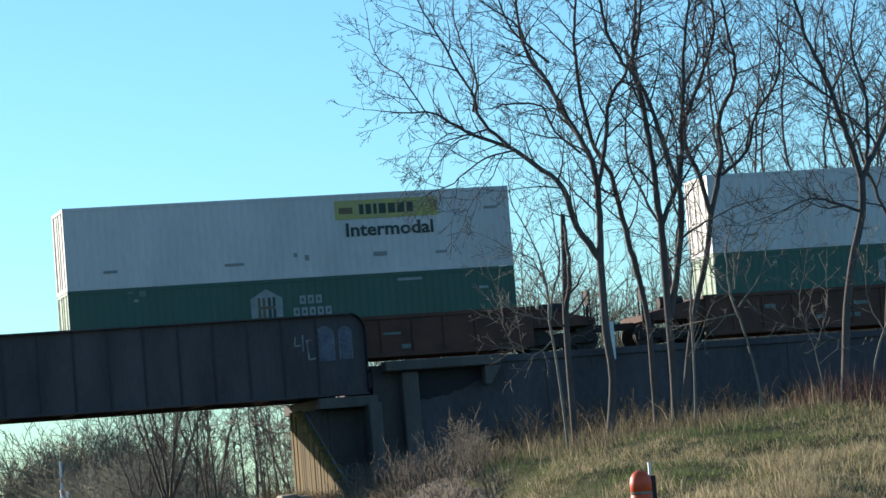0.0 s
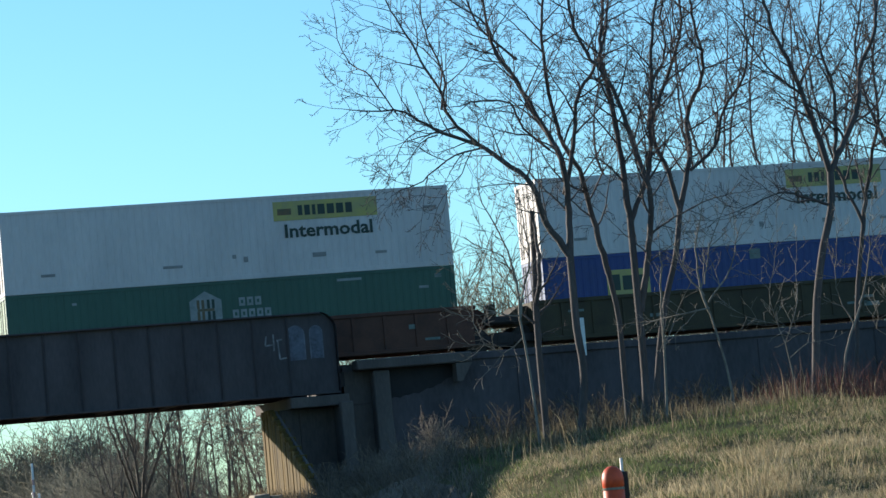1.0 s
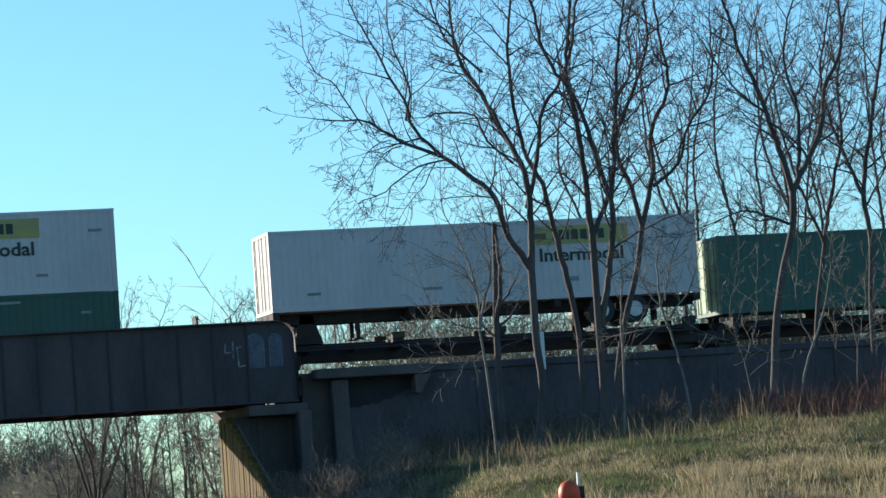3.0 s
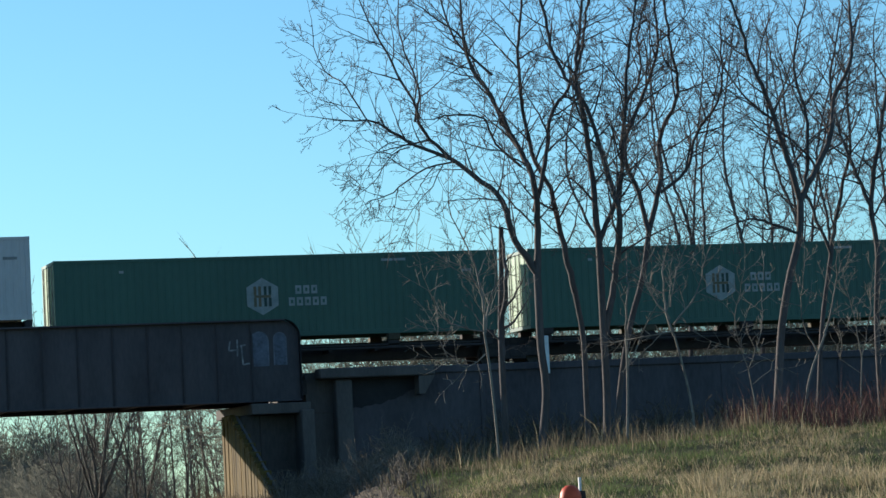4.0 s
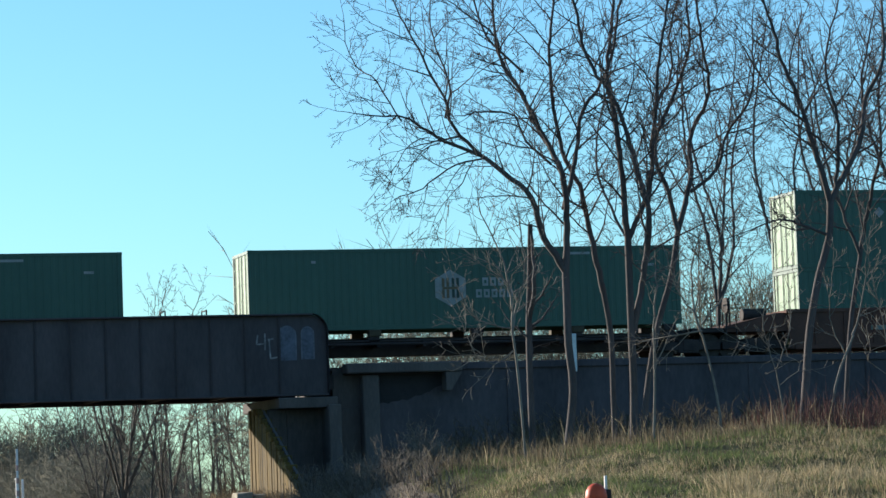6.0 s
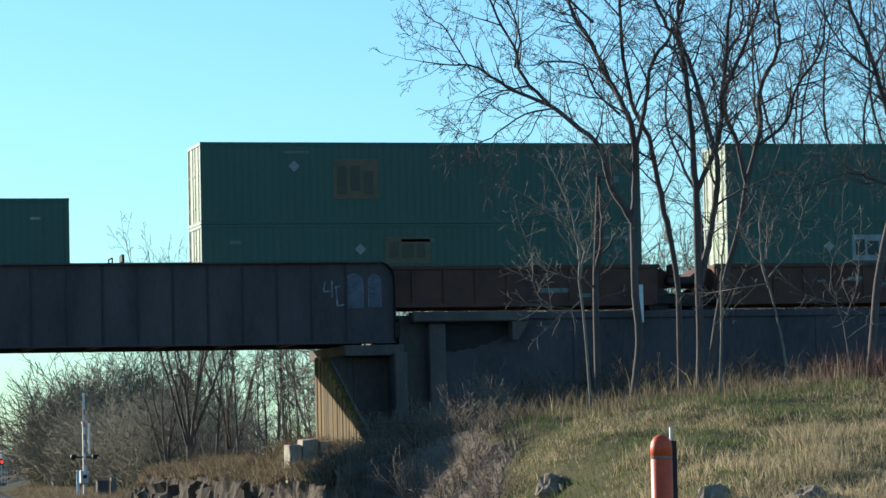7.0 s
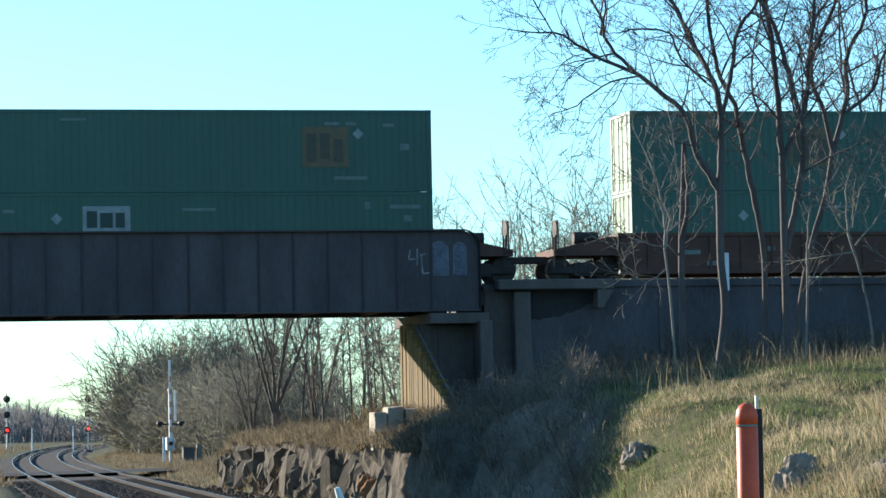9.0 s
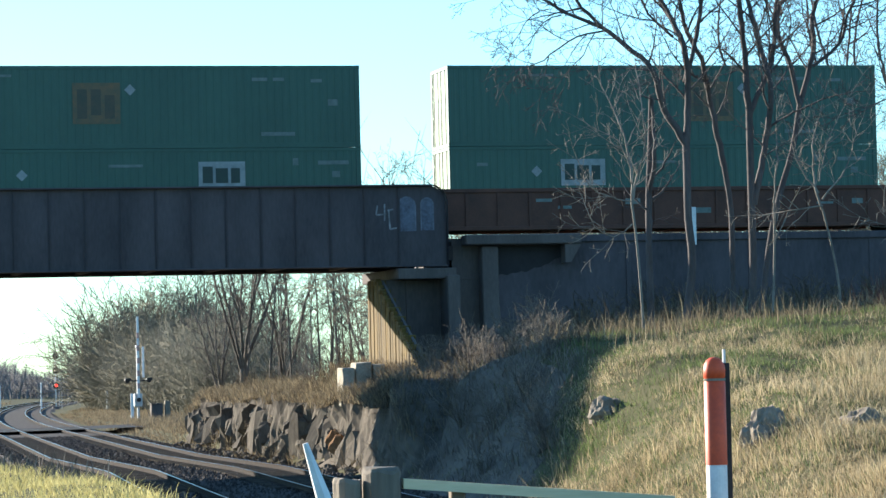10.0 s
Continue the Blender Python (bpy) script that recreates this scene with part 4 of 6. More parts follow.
                ln = (0.35 + 0.42 * length * (1 - 0.75 * i / n)) * rng.uniform(0.5, 1.0)
                self.branch(cur, dd * math.cos(ang) + lay * math.sin(ang), ln, max(self.fine, min(radii[-1] * 0.65, 0.014)), 0, up * 0.6, kids, 0.17)
        self.tube(pts, radii, 5)
        self.branch(cur, dd, 0.3 + 0.2 * length, radii[-1], 0, up, kids, 0.15)

    def limb(self, pts, r0, r1, spread=1.0, first=0.3, every=0.5, kids=(7, 5), reach=2.4, sides=7, up=0.3):
        rng = self.rng
        s = spline(pts, 0.25)
        n = len(s)
        radii = [(r0 + (r1 - r0) * i / (n - 1)) * rng.uniform(0.93, 1.07) for i in range(n)]
        s = [(q[0] + rng.gauss(0, 0.016), q[1] + rng.gauss(0, 0.02), q[2] + rng.gauss(0, 0.01)) for q in s]
        self.tube(s, radii, sides)
        gone, short, side = rng.uniform(0, every * 2), 0.0, rng.choice((-1, 1))
        for i in range(1, n):
            step = (Vector(s[i]) - Vector(s[i - 1])).length
            gone += step
            short += step
            if i / n < first:
                continue
            d = (Vector(s[i]) - Vector(s[i - 1])).normalized()
            lay = d.cross(Vector((rng.gauss(0, 0.3), 1.0, rng.gauss(0, 0.3)))).normalized()
            if gone > every * 1.7:
                gone = rng.uniform(-0.6, 0.3) * every
                side = -side
                w = (lay * side + Vector((0, rng.gauss(0, 0.55), 0))).normalized()
                ang = rng.uniform(0.5, 1.0)
                ln = reach * rng.uniform(0.45, 1.0) * (1.15 - 0.55 * i / n) * spread * min(1.0, 0.45 + 11 * r0)
                self.bough(s[i], d * math.cos(ang) + w * math.sin(ang), ln, min(radii[i] * 0.65, 0.009 + ln * 0.0105), up, kids)
            if short > every * 1.3:
                short = rng.uniform(-0.5, 0.2) * every
                w = (lay * rng.choice((-1, 1)) + Vector((0, rng.gauss(0, 0.8), 0))).normalized()
                ang = rng.uniform(0.6, 1.2)
                self.branch(s[i], d * math.cos(ang) + w * math.sin(ang), rng.uniform(0.3, 1.0) * min(1.0, reach / 1.5), 0.008, 0, up, kids, 0.17)
        d = (Vector(s[-1]) - Vector(s[-2])).normalized()
        self.bough(s[-1], d, min(reach * 0.8, 0.6 + 30 * r1), r1 * 0.95, up * 0.5, kids)

    def mesh(self, name):
        me = bpy.data.meshes.new(name)
        me.from_pydata(self.v, [], self.f)
        me.polygons.foreach_set("use_smooth", [True] * len(self.f))
        return me


def plane_points(y, pts, wob=0.0, rng=None):
    """Limb points given as x, z in the upright plane y, swaying a little in depth."""
    out, dy = [], 0.0
    for k, (x, z) in enumerate(pts):
        if rng and k > 1:
            dy += rng.gauss(0, wob)
        out.append((x, y + dy, z))
    return out


def tree(name, y, trunk, limbs, label, bark=None, seed=1, twig=1.0, group="bare trees by the embankment", every=0.16, kids=(8, 7, 0), reach=2.9, k=0.86):
    """trunk and limbs: (points, radius at the foot, radius at the tip)."""
    def near(pts):
        """Towards the eye, so that the foot stands on the sunlit edge of the bank."""
        return [(x * k, EYE[2] + (z - EYE[2]) * k) for x, z in pts]

    t = tagged(empty(name), label, "tree", group=group)
    y *= k
    rng = random.Random(seed)
    w = Wood(seed)
    for pts, r0, r1 in trunk:
        w.tube([tuple(q) for q in spline(plane_points(y, near(pts)))], list(np.linspace(r0 * k * 0.74, r1 * k * 0.78, len(spline(plane_points(y, near(pts)))))), 9)
    part("trunk", w.mesh("trunk"), bark or M_BARK, t)
    c = Wood(seed + 50)
    for pts, r0, r1 in limbs:
        c.limb(plane_points(y, near(pts), 0.35, rng), r0 * k * 0.9, r1 * k * 0.9, twig, 0.12, every, kids, reach)
    part("crown", c.mesh("crown"), bark or M_BARK, t)
    return t


arching_limb = [
    ([(32.3, 9.0), (31.6, 10.1), (31.1, 11.3), (30.5, 12.0), (29.55, 12.8), (28.3, 13.25), (27.0, 13.9), (25.9, 14.0), (25.3, 14.1)], 0.14, 0.018),
    ([(29.7, 12.7), (28.7, 12.5), (27.7, 11.8), (26.85, 11.5), (26.5, 11.35)], 0.04, 0.012),
    ([(28.2, 13.2), (27.6, 12.95), (27.2, 12.3), (26.85, 11.95)], 0.025, 0.01), ([(27.8, 13.4), (27.2, 13.15), (26.75, 12.4)], 0.022, 0.01), ([(29.3, 12.6), (28.9, 11.9), (28.3, 11.2), (28.0, 10.6)], 0.022, 0.01),
]
left_risers = [
    ([(27.0, 13.9), (26.54, 14.47), (26.12, 15.2), (25.7, 15.85), (25.4, 16.6), (25.3, 17.2)], 0.032, 0.014),
    ([(29.55, 12.8), (28.7, 13.65), (28.3, 14.6), (27.9, 15.3), (27.5, 16.2), (26.9, 17.2), (26.6, 18.0)], 0.07, 0.025),
    ([(28.4, 14.0), (28.6, 14.8), (28.55, 15.4), (28.3, 16.4), (28.25, 17.2), (28.3, 18.2)], 0.045, 0.02),
    ([(31.95, 12.5), (31.1, 13.25), (30.5, 14.0), (29.55, 14.17), (28.7, 13.95)], 0.05, 0.02),
]
upright_limbs = [
    ([(32.05, 12.8), (31.0, 14.9), (30.4, 15.7), (29.97, 16.6), (28.9, 17.4)], 0.07, 0.03),
    ([(32.3, 9.0), (32.4, 10.4), (32.3, 11.4), (32.1, 12.5), (31.9, 13.8), (31.3, 15.1), (30.7, 16.4), (30.4, 18.2)], 0.14, 0.04),
    ([(32.3, 11.0), (32.7, 12.3), (33.0, 14.1), (33.7, 15.0), (34.2, 16.1), (34.7, 18.2)], 0.09, 0.04),
    ([(31.1, 15.5), (29.9, 16.7), (29.4, 18.4)], 0.05, 0.03),
]
tree("bare_tree", 100, [([(32.1, 3.0), (32.4, 5.1), (32.3, 6.6), (32.3, 7.9), (32.3, 9.05)], 0.19, 0.16)],
     arching_limb + left_risers + upright_limbs,
     "tall bare grey tree with a long arching limb", seed=11, reach=2.4, every=0.155)
tree("bare_tree", 101, [([(34.1, 3.2), (34.1, 4.9), (34.1, 6.9), (33.9, 8.4)], 0.13, 0.12)],
     [([(33.9, 8.4), (33.5, 10.5), (33.0, 11.8), (32.5, 13.0), (32.2, 14.7), (32.1, 16.4), (32.5, 18.4)], 0.12, 0.04)],
     "slender bare tree leaning over the wall", seed=12)
tree("bare_tree", 99.5, [([(34.2, 2.9), (34.3, 5.0), (34.3, 6.6), (34.3, 8.4), (34.3, 9.9)], 0.18, 0.15)],
     [([(34.3, 9.9), (34.2, 12.1), (34.0, 14.0), (34.0, 15.5), (34.3, 18.2)], 0.13, 0.05),
      ([(34.4, 7.0), (34.8, 8.8), (34.8, 10.6), (34.5, 12.1), (34.3, 13.3), (33.9, 14.6), (33.2, 15.9), (32.7, 18.2)], 0.13, 0.05),
      ([(34.3, 9.9), (35.1, 11.6), (35.2, 13.0), (35.3, 14.5), (35.5, 16.2), (35.9, 18.2)], 0.10, 0.04),
      ([(35.3, 14.0), (36.0, 15.4), (36.2, 17.0), (36.9, 18.6)], 0.05, 0.03)],
     "bare multi-stemmed tree with dark upright trunks", seed=13)
tree("bare_tree", 100.5, [([(34.8, 3.0), (35.2, 5.6), (35.6, 7.3), (36.1, 8.8), (36.4, 10.3)], 0.15, 0.12)],
     [([(36.4, 10.3), (36.7, 11.2), (37.1, 12.3), (37.3, 13.6), (37.8, 15.0), (37.3, 16.7), (37.2, 18.3)], 0.11, 0.04),
      ([(36.4, 10.3), (36.1, 11.6), (35.8, 13.1), (36.4, 14.6), (36.9, 16.3), (36.8, 18.3)], 0.10, 0.04),
      ([(36.9, 11.6), (37.8, 12.3), (38.5, 13.6), (39.2, 14.9), (39.5, 17.2)], 0.07, 0.03)],
     "bare forked tree with spreading upper limbs", seed=14)
tree("bare_tree", 98, [([(39.4, 2.8), (39.7, 5.3), (39.9, 6.9), (40.3, 8.6), (40.7, 9.8), (40.8, 11.0)], 0.19, 0.15)],
     [([(40.8, 11.0), (40.5, 12.1), (40.1, 13.6), (39.8, 14.5), (39.3, 15.7), (39.0, 16.6), (38.6, 18.0)], 0.12, 0.04),
      ([(40.8, 11.0), (41.4, 12.0), (42.0, 13.1), (42.4, 14.4), (42.9, 15.7), (43.4, 17.8)], 0.12, 0.04),
      ([(40.7, 9.9), (39.6, 10.3), (38.4, 10.3), (37.2, 9.9)], 0.06, 0.02), ([(41.0, 11.4), (41.2, 13.5), (41.0, 15.6), (41.5, 17.6)], 0.08, 0.03),
      ([(40.1, 13.6), (38.9, 14.6), (37.8, 16.2)], 0.05, 0.02)],
     "bare tree with a forked crown on the bank", seed=15)
tree("bare_tree", 102, [([(45.0, 3.2), (45.0, 6.9), (45.2, 9.4)], 0.14, 0.12)],
     [([(45.2, 9.4), (45.1, 11.4), (45.5, 13.9), (46.1, 15.9), (46.5, 18.2)], 0.11, 0.04), ([(45.1, 11.0), (44.3, 13.0), (43.9, 15.2), (44.2, 17.6)], 0.08, 0.03)],
     "bare upright tree farther along the wall", seed=16)
tree("bare_tree", 103, [([(43.0, 3.2), (43.4, 7.0), (43.8, 9.1)], 0.12, 0.10)],
     [([(43.8, 9.1), (44.2, 11.0), (44.5, 13.0), (44.5, 14.9), (45.1, 17.6)], 0.09, 0.03), ([(43.9, 9.6), (43.2, 11.4), (42.6, 13.6), (42.4, 16.0)], 0.07, 0.03)],
     "slim bare tree against the wall", seed=17)
tree("sapling", 97, [([(29.8, 2.6), (29.7, 4.6), (29.6, 6.0), (29.5, 6.9)], 0.06, 0.048)],
     [([(29.5, 6.9), (29.5, 8.1), (29.3, 9.4), (28.9, 10.7), (28.7, 11.4)], 0.05, 0.015), ([(29.5, 6.9), (29.7, 7.8), (29.9, 8.8), (29.8, 10.3), (29.9, 11.2)], 0.045, 0.015),
      ([(29.6, 7.0), (29.0, 7.1), (28.2, 7.5), (27.7, 8.3)], 0.03, 0.012), ([(29.5, 6.3), (28.9, 5.9), (28.2, 6.2), (27.9, 6.9)], 0.028, 0.012), ([(29.5, 8.0), (29.1, 8.9), (28.3, 9.4)], 0.03, 0.012)],
     "pale bare sapling with fine whippy twigs", M_PALEBARK, 21, every=0.14, kids=(5, 3), reach=1.5)
tree("sapling", 97, [([(36.3, 2.9), (36.3, 4.1), (36.1, 5.4), (35.8, 6.7)], 0.06, 0.045)],
     [([(35.8, 6.7), (35.6, 7.4), (35.6, 8.7), (35.9, 9.9)], 0.05, 0.015), ([(35.8, 6.8), (35.0, 6.7), (34.3, 6.6)], 0.035, 0.012), ([(35.8, 7.0), (36.6, 8.0), (37.2, 9.4)], 0.04, 0.012), ([(35.7, 7.2), (35.0, 8.2), (34.7, 9.4)], 0.035, 0.012),
      ([(35.7, 7.6), (36.1, 9.0), (36.8, 10.2)], 0.03, 0.012)],
     "leaning pale sapling with tangled twigs", M_PALEBARK, 22, every=0.14, kids=(5, 3), reach=1.4)
tree("sapling", 98.6, [([(34.55, 2.8), (34.7, 5.0), (34.75, 7.0)], 0.06, 0.045)],
     [([(34.75, 7.0), (34.9, 8.4), (35.2, 9.4)], 0.045, 0.012), ([(34.7, 5.6), (35.3, 6.9), (35.7, 7.8)], 0.03, 0.01)],
     "thin pale sapling beside dark trunks", M_PALEBARK, 23, every=0.5, kids=(4, 2), reach=0.9)
tree("sapling", 97.5, [([(40.2, 2.9), (40.5, 5.0), (41.2, 6.6)], 0.06, 0.045)],
     [([(41.2, 6.6), (41.6, 7.8), (41.7, 9.2)], 0.045, 0.012), ([(40.9, 6.0), (40.4, 7.2), (40.2, 8.4)], 0.03, 0.01)],
     "thin pale sapling beside the forked tree", M_PALEBARK, 24, every=0.2, kids=(8, 5), reach=1.1)
tree("dead_tree", 104, [([(32.2, 3.0), (32.2, 7.0), (32.3, 8.9), (32.4, 10.9)], 0.17, 0.11)],
     [([(32.2, 5.6), (32.25, 7.6), (32.3, 9.0), (32.4, 10.6)], 0.12, 0.06), ([(32.25, 7.4), (32.7, 7.7), (33.0, 8.1)], 0.06, 0.03), ([(32.3, 8.0), (32.7, 8.5), (32.9, 8.9)], 0.05, 0.03), ([(32.3, 7.0), (31.8, 7.4), (31.6, 7.8)], 0.05, 0.02), ([(32.35, 9.4), (32.6, 9.8)], 0.05, 0.03)],
     "dead broken trunk wrapped in dark vines", seed=25, every=0.22, kids=(6, 4), reach=0.55)

# a tangle of thin saplings farther along the bank
for k, (tx, ty, th) in enumerate(((38.6, 97, 8.6), (42.4, 98, 9.2), (43.9, 97, 8.2), (45.4, 99, 9.6), (46.6, 97.5, 8.8))):
    r = random.Random(700 + k)
    lx = r.uniform(-0.5, 0.5)
    fork = 3.0 + (th - 3.0) * 0.45
    tree("sapling", ty, [([(tx, 2.9), (tx + lx * 0.3, 3.9), (tx + lx, fork)], 0.036, 0.028)],
         [([(tx + lx, fork), (tx + lx + r.uniform(-0.5, 0.1), fork + 1.4), (tx + lx + r.uniform(-0.9, 0.2), th)], 0.022, 0.008),
          ([(tx + lx, fork), (tx + lx + r.uniform(0.0, 0.6), fork + 1.2), (tx + lx + r.uniform(0.2, 1.1), th - 0.6)], 0.02, 0.008),
          ([(tx + lx * 0.8, fork - 0.5), (tx + lx + r.choice((-0.8, 0.8)), fork + 0.2), (tx + lx + r.choice((-1.3, 1.3)), fork + 0.9)], 0.015, 0.008)],
         "thin tangled sapling in front of the wall", M_PALEBARK, 710 + k, every=0.16, kids=(5, 3), reach=1.2)

# thinner trees behind the train and against the wall fill the crown line
for k, (tx, ty, th) in enumerate(((45.5, 122, 20.0), (42.5, 123, 19.0), (48.0, 120, 20.0), (51.5, 122, 20.5), (54.5, 121, 20.0), (57.5, 124, 19.0), (47.0, 126, 21.0), (53.0, 127, 21.0))):
    r = random.Random(500 + k)
    foot = ground_z(tx, ty) - 0.2
    mid = foot + (th - foot) * 0.4
    lx = r.uniform(-0.5, 0.5)
    tree("bare_tree", ty, [([(tx, foot), (tx + lx * 0.4, (foot + mid) / 2), (tx + lx, mid)], 0.13, 0.10)],
         [([(tx + lx, mid), (tx + lx + r.uniform(-0.9, 0.2), mid + 3), (tx + lx + r.uniform(-1.6, -0.2), mid + 6.5), (tx + lx + r.uniform(-1.8, 0), th)], 0.09, 0.03),
          ([(tx + lx, mid), (tx + lx + r.uniform(0.1, 0.9), mid + 2.6), (tx + lx + r.uniform(0.4, 1.8), mid + 6), (tx + lx + r.uniform(0.6, 2.2), th - 1)], 0.08, 0.03)],
         "thin bare tree with a fine twiggy crown", seed=520 + k, every=0.28, kids=(7, 6), k=1.0)

# ------------------------------------------------------------ woods behind the embankment


def wood_variant(height, seed, dense=1.0, stems=1):
    t = empty("woodland_tree")
    rng = random.Random(seed)
    trunk, crown = Wood(seed), Wood(seed + 9)
    crown.fine = 0.009
    for s in range(stems):
        x, y, z = rng.uniform(-0.4, 0.4) * (stems > 1), rng.uniform(-0.4, 0.4) * (stems > 1), -0.3
        lean = rng.uniform(-0.06, 0.06), rng.uniform(-0.06, 0.06)
        h = height * rng.uniform(0.8, 1.0)
        pts = [(x + lean[0] * k * h / 5 + rng.gauss(0, 0.1), y + lean[1] * k * h / 5, z + k * h / 5) for k in range(6)]
        sp = spline(pts, 0.8)
        r0 = 0.0055 * h + 0.02
        trunk.tube([tuple(q) for q in sp], list(np.linspace(r0, 0.02, len(sp))), 6)
        for k in range(int(17 * dense)):
            f = rng.uniform(0.12, 1.0)
            q = sp[min(len(sp) - 1, int(f * len(sp)))]
            a = rng.uniform(0, math.tau)
            tilt = rng.uniform(0.4, 1.1)
            d = Vector((math.cos(a) * math.sin(tilt), math.sin(a) * math.sin(tilt), math.cos(tilt)))
            crown.bough(tuple(q), d, h * rng.uniform(0.14, 0.28) * (1.25 - 0.7 * f), 0.02 + 0.02 * (1 - f), 0.4, (5, 4), 0.4)
    part("trunk", trunk.mesh("trunk"), M_WOODBARK, t)
    part("crown", crown.mesh("crown"), M_WOODBARK, t)
    return t


def vase_variant(height, seed, stems=8):
    """A broad tree that splits near the ground into many steep limbs."""
    t = empty("woodland_tree")
    rng = random.Random(seed)
    trunk, crown = Wood(seed), Wood(seed + 9)
    crown.fine = 0.009
    trunk.tube([(0, 0, -0.3), (0.03, 0, 0.6), (0.02, 0.02, 1.6)], [0.3, 0.24, 0.2], 8)
    for s in range(stems):
        a, tilt = math.tau * (s + rng.uniform(-0.3, 0.3)) / stems, rng.uniform(0.12, 0.5)
        out = Vector((math.cos(a), math.sin(a), 0))
        h = height * rng.uniform(0.8, 1.0)
        foot = rng.uniform(1.0, 2.6)
        reach = math.tan(tilt) * h * 0.75
        pts = [tuple(out * 0.05 + Vector((0, 0, foot * 0.7)))]
        pts += [tuple(out * reach * f ** 0.9 + Vector((rng.gauss(0, 0.12), rng.gauss(0, 0.12), foot + (h - foot) * f))) for f in (0.25, 0.5, 0.75, 1.0)]
        crown.limb(pts, 0.085, 0.016, 1.0, 0.12, 0.24, (5, 4), 2.4, 6, 0.35)
    part("trunk", trunk.mesh("trunk"), M_WOODBARK, t)
    part("crown", crown.mesh("crown"), M_WOODBARK, t)
    return t


def thicket_variant(height, seed, fine=0.017, stems=44):
    """A broad leafless clump, branching from the ground up, its twigs densest near the outside."""
    t = empty("thicket")
    rng = random.Random(seed)
    w = Wood(seed)
    w.fine = fine
    for k in range(stems):
        a, tilt = rng.uniform(0, math.tau), rng.uniform(0.0, 0.85)
        r = rng.uniform(0, 0.4) * height
        d = Vector((math.cos(a) * math.sin(tilt), math.sin(a) * math.sin(tilt), math.cos(tilt)))
        w.branch((math.cos(a) * r, math.sin(a) * r, -0.2), d, height * rng.uniform(0.42, 0.74) * (1.12 - 0.3 * tilt), 3.2 * fine, 0, 0.3, (9, 6), 0.15)
    part("stem_clump", w.mesh("stem_clump"), M_FARBARK, t)
    return t


def build_woods():
    rng = random.Random(77)
    tall = [wood_variant(13.5, 101), wood_variant(12.0, 102, 1.2), wood_variant(14.0, 103, 1.0, 2), wood_variant(11.0, 104, 1.1, 2)]
    scrub = [thicket_variant(8.0, 115, 0.009, 38), thicket_variant(8.0, 116, 0.009, 38)]
    brush = [thicket_variant(8.0, 111), thicket_variant(7.5, 112), thicket_variant(8.5, 113)]
    spots = []
    for k in range(22):
        x, y = 27 + k * 2.8 + rng.uniform(-0.8, 0.8), rng.uniform(140, 168)
        s = rng.uniform(0.98, 1.2) if x / y > 0.232 else rng.uniform(0.75, 0.95) * (1.5 + 0.074 * y) / 14
        spots.append((rng.choice(tall), x, y, s, "tall bare woodland tree behind the embankment"))
    for k in range(20):
        y = rng.uniform(125, 205)
        x = y * math.tan(radians(rng.uniform(10.6, 12.9)))
        if x > toe_x(y) + 2:
            spots.append((rng.choice(tall), x, y, rng.uniform(0.65, 0.95) * (1.5 + 0.074 * y) / 14, "slim bare woodland tree beyond the bridge"))
    for az, y, s in ((7.73, 340, 0.55), (7.88, 335, 0.95), (8.00, 338, 1.30), (8.12, 330, 1.55), (8.24, 325, 1.75), (8.36, 330, 1.85), (8.48, 322, 1.95), (8.58, 330, 2.00), (8.68, 318, 2.00), (8.88, 326, 2.00), (9.04, 315, 1.90), (9.20, 322, 2.00), (9.50, 305, 1.15), (8.13, 310, 0.90), (8.38, 304, 1.10), (8.68, 298, 1.20), (8.98, 300, 1.40), (9.14, 288, 1.40), (9.40, 280, 1.15), (9.80, 290, 1.15), (10.20, 275, 1.15), (7.98, 320, 0.70), (8.88, 280, 0.90), (9.25, 262, 1.10), (9.90, 255, 1.15), (10.50, 250, 1.15)):
        spots.append((rng.choice(brush), y * math.tan(radians(az)), y, s, "dense grey leafless thicket by the lower tracks"))
    for k in range(19):
        x, y = 33.5 + k * 2.1 + rng.uniform(-0.8, 0.8), rng.uniform(126, 146)
        spots.append((rng.choice(scrub), x, y, rng.uniform(1.5, 1.85) * (1.5 + 0.07 * y) / 11.0, "pale leafless thicket behind the upper line"))
    for base, x, y, s, label in spots:
        m = pose(x, y, ground_z(x, y), 0, 0, rng.uniform(0, 360)) @ Matrix.Scale(s, 4)
        tagged(copy_thing(base, m), label, "tree", group="woods behind the embankment")
    vases = [vase_variant(13.0, 121), vase_variant(12.0, 122, 6)]
    for az, y, s, k in ((10.0, 150, 0.85, 0), (9.6, 172, 0.86, 1), (10.7, 160, 0.86, 1), (12.4, 172, 0.84, 0), (13.1, 165, 0.82, 1)):
        x = y * math.tan(radians(az))
        spots.append((vases[k], x, y, s, "broad bare tree splitting low into steep limbs"))
    for base, x, y, s, label in spots[-5:]:
        m = pose(x, y, ground_z(x, y), 0, 0, rng.uniform(0, 360)) @ Matrix.Scale(s, 4)
        tagged(copy_thing(base, m), label, "tree", group="woods behind the embankment")
    for b in tall + brush + scrub + vases:
        for o in list(b.children_recursive) + [b]:
            bpy.data.objects.remove(o)
    far = Wood(300)
    far.fine = 0.045
    for k in range(900):
        y = rng.uniform(640, 900)
        az = rng.uniform(3.6, 8.4)
        h = rng.uniform(5.5, 8.6) * (1.1 - 0.4 * smooth(5.5, 6.6, az))
        far.branch((y * math.tan(radians(az)), y, LOW), Vector((rng.uniform(-0.2, 0.2), 0, 1)).normalized(), h, 0.2, 0, 0.3, (20,), 0.1)
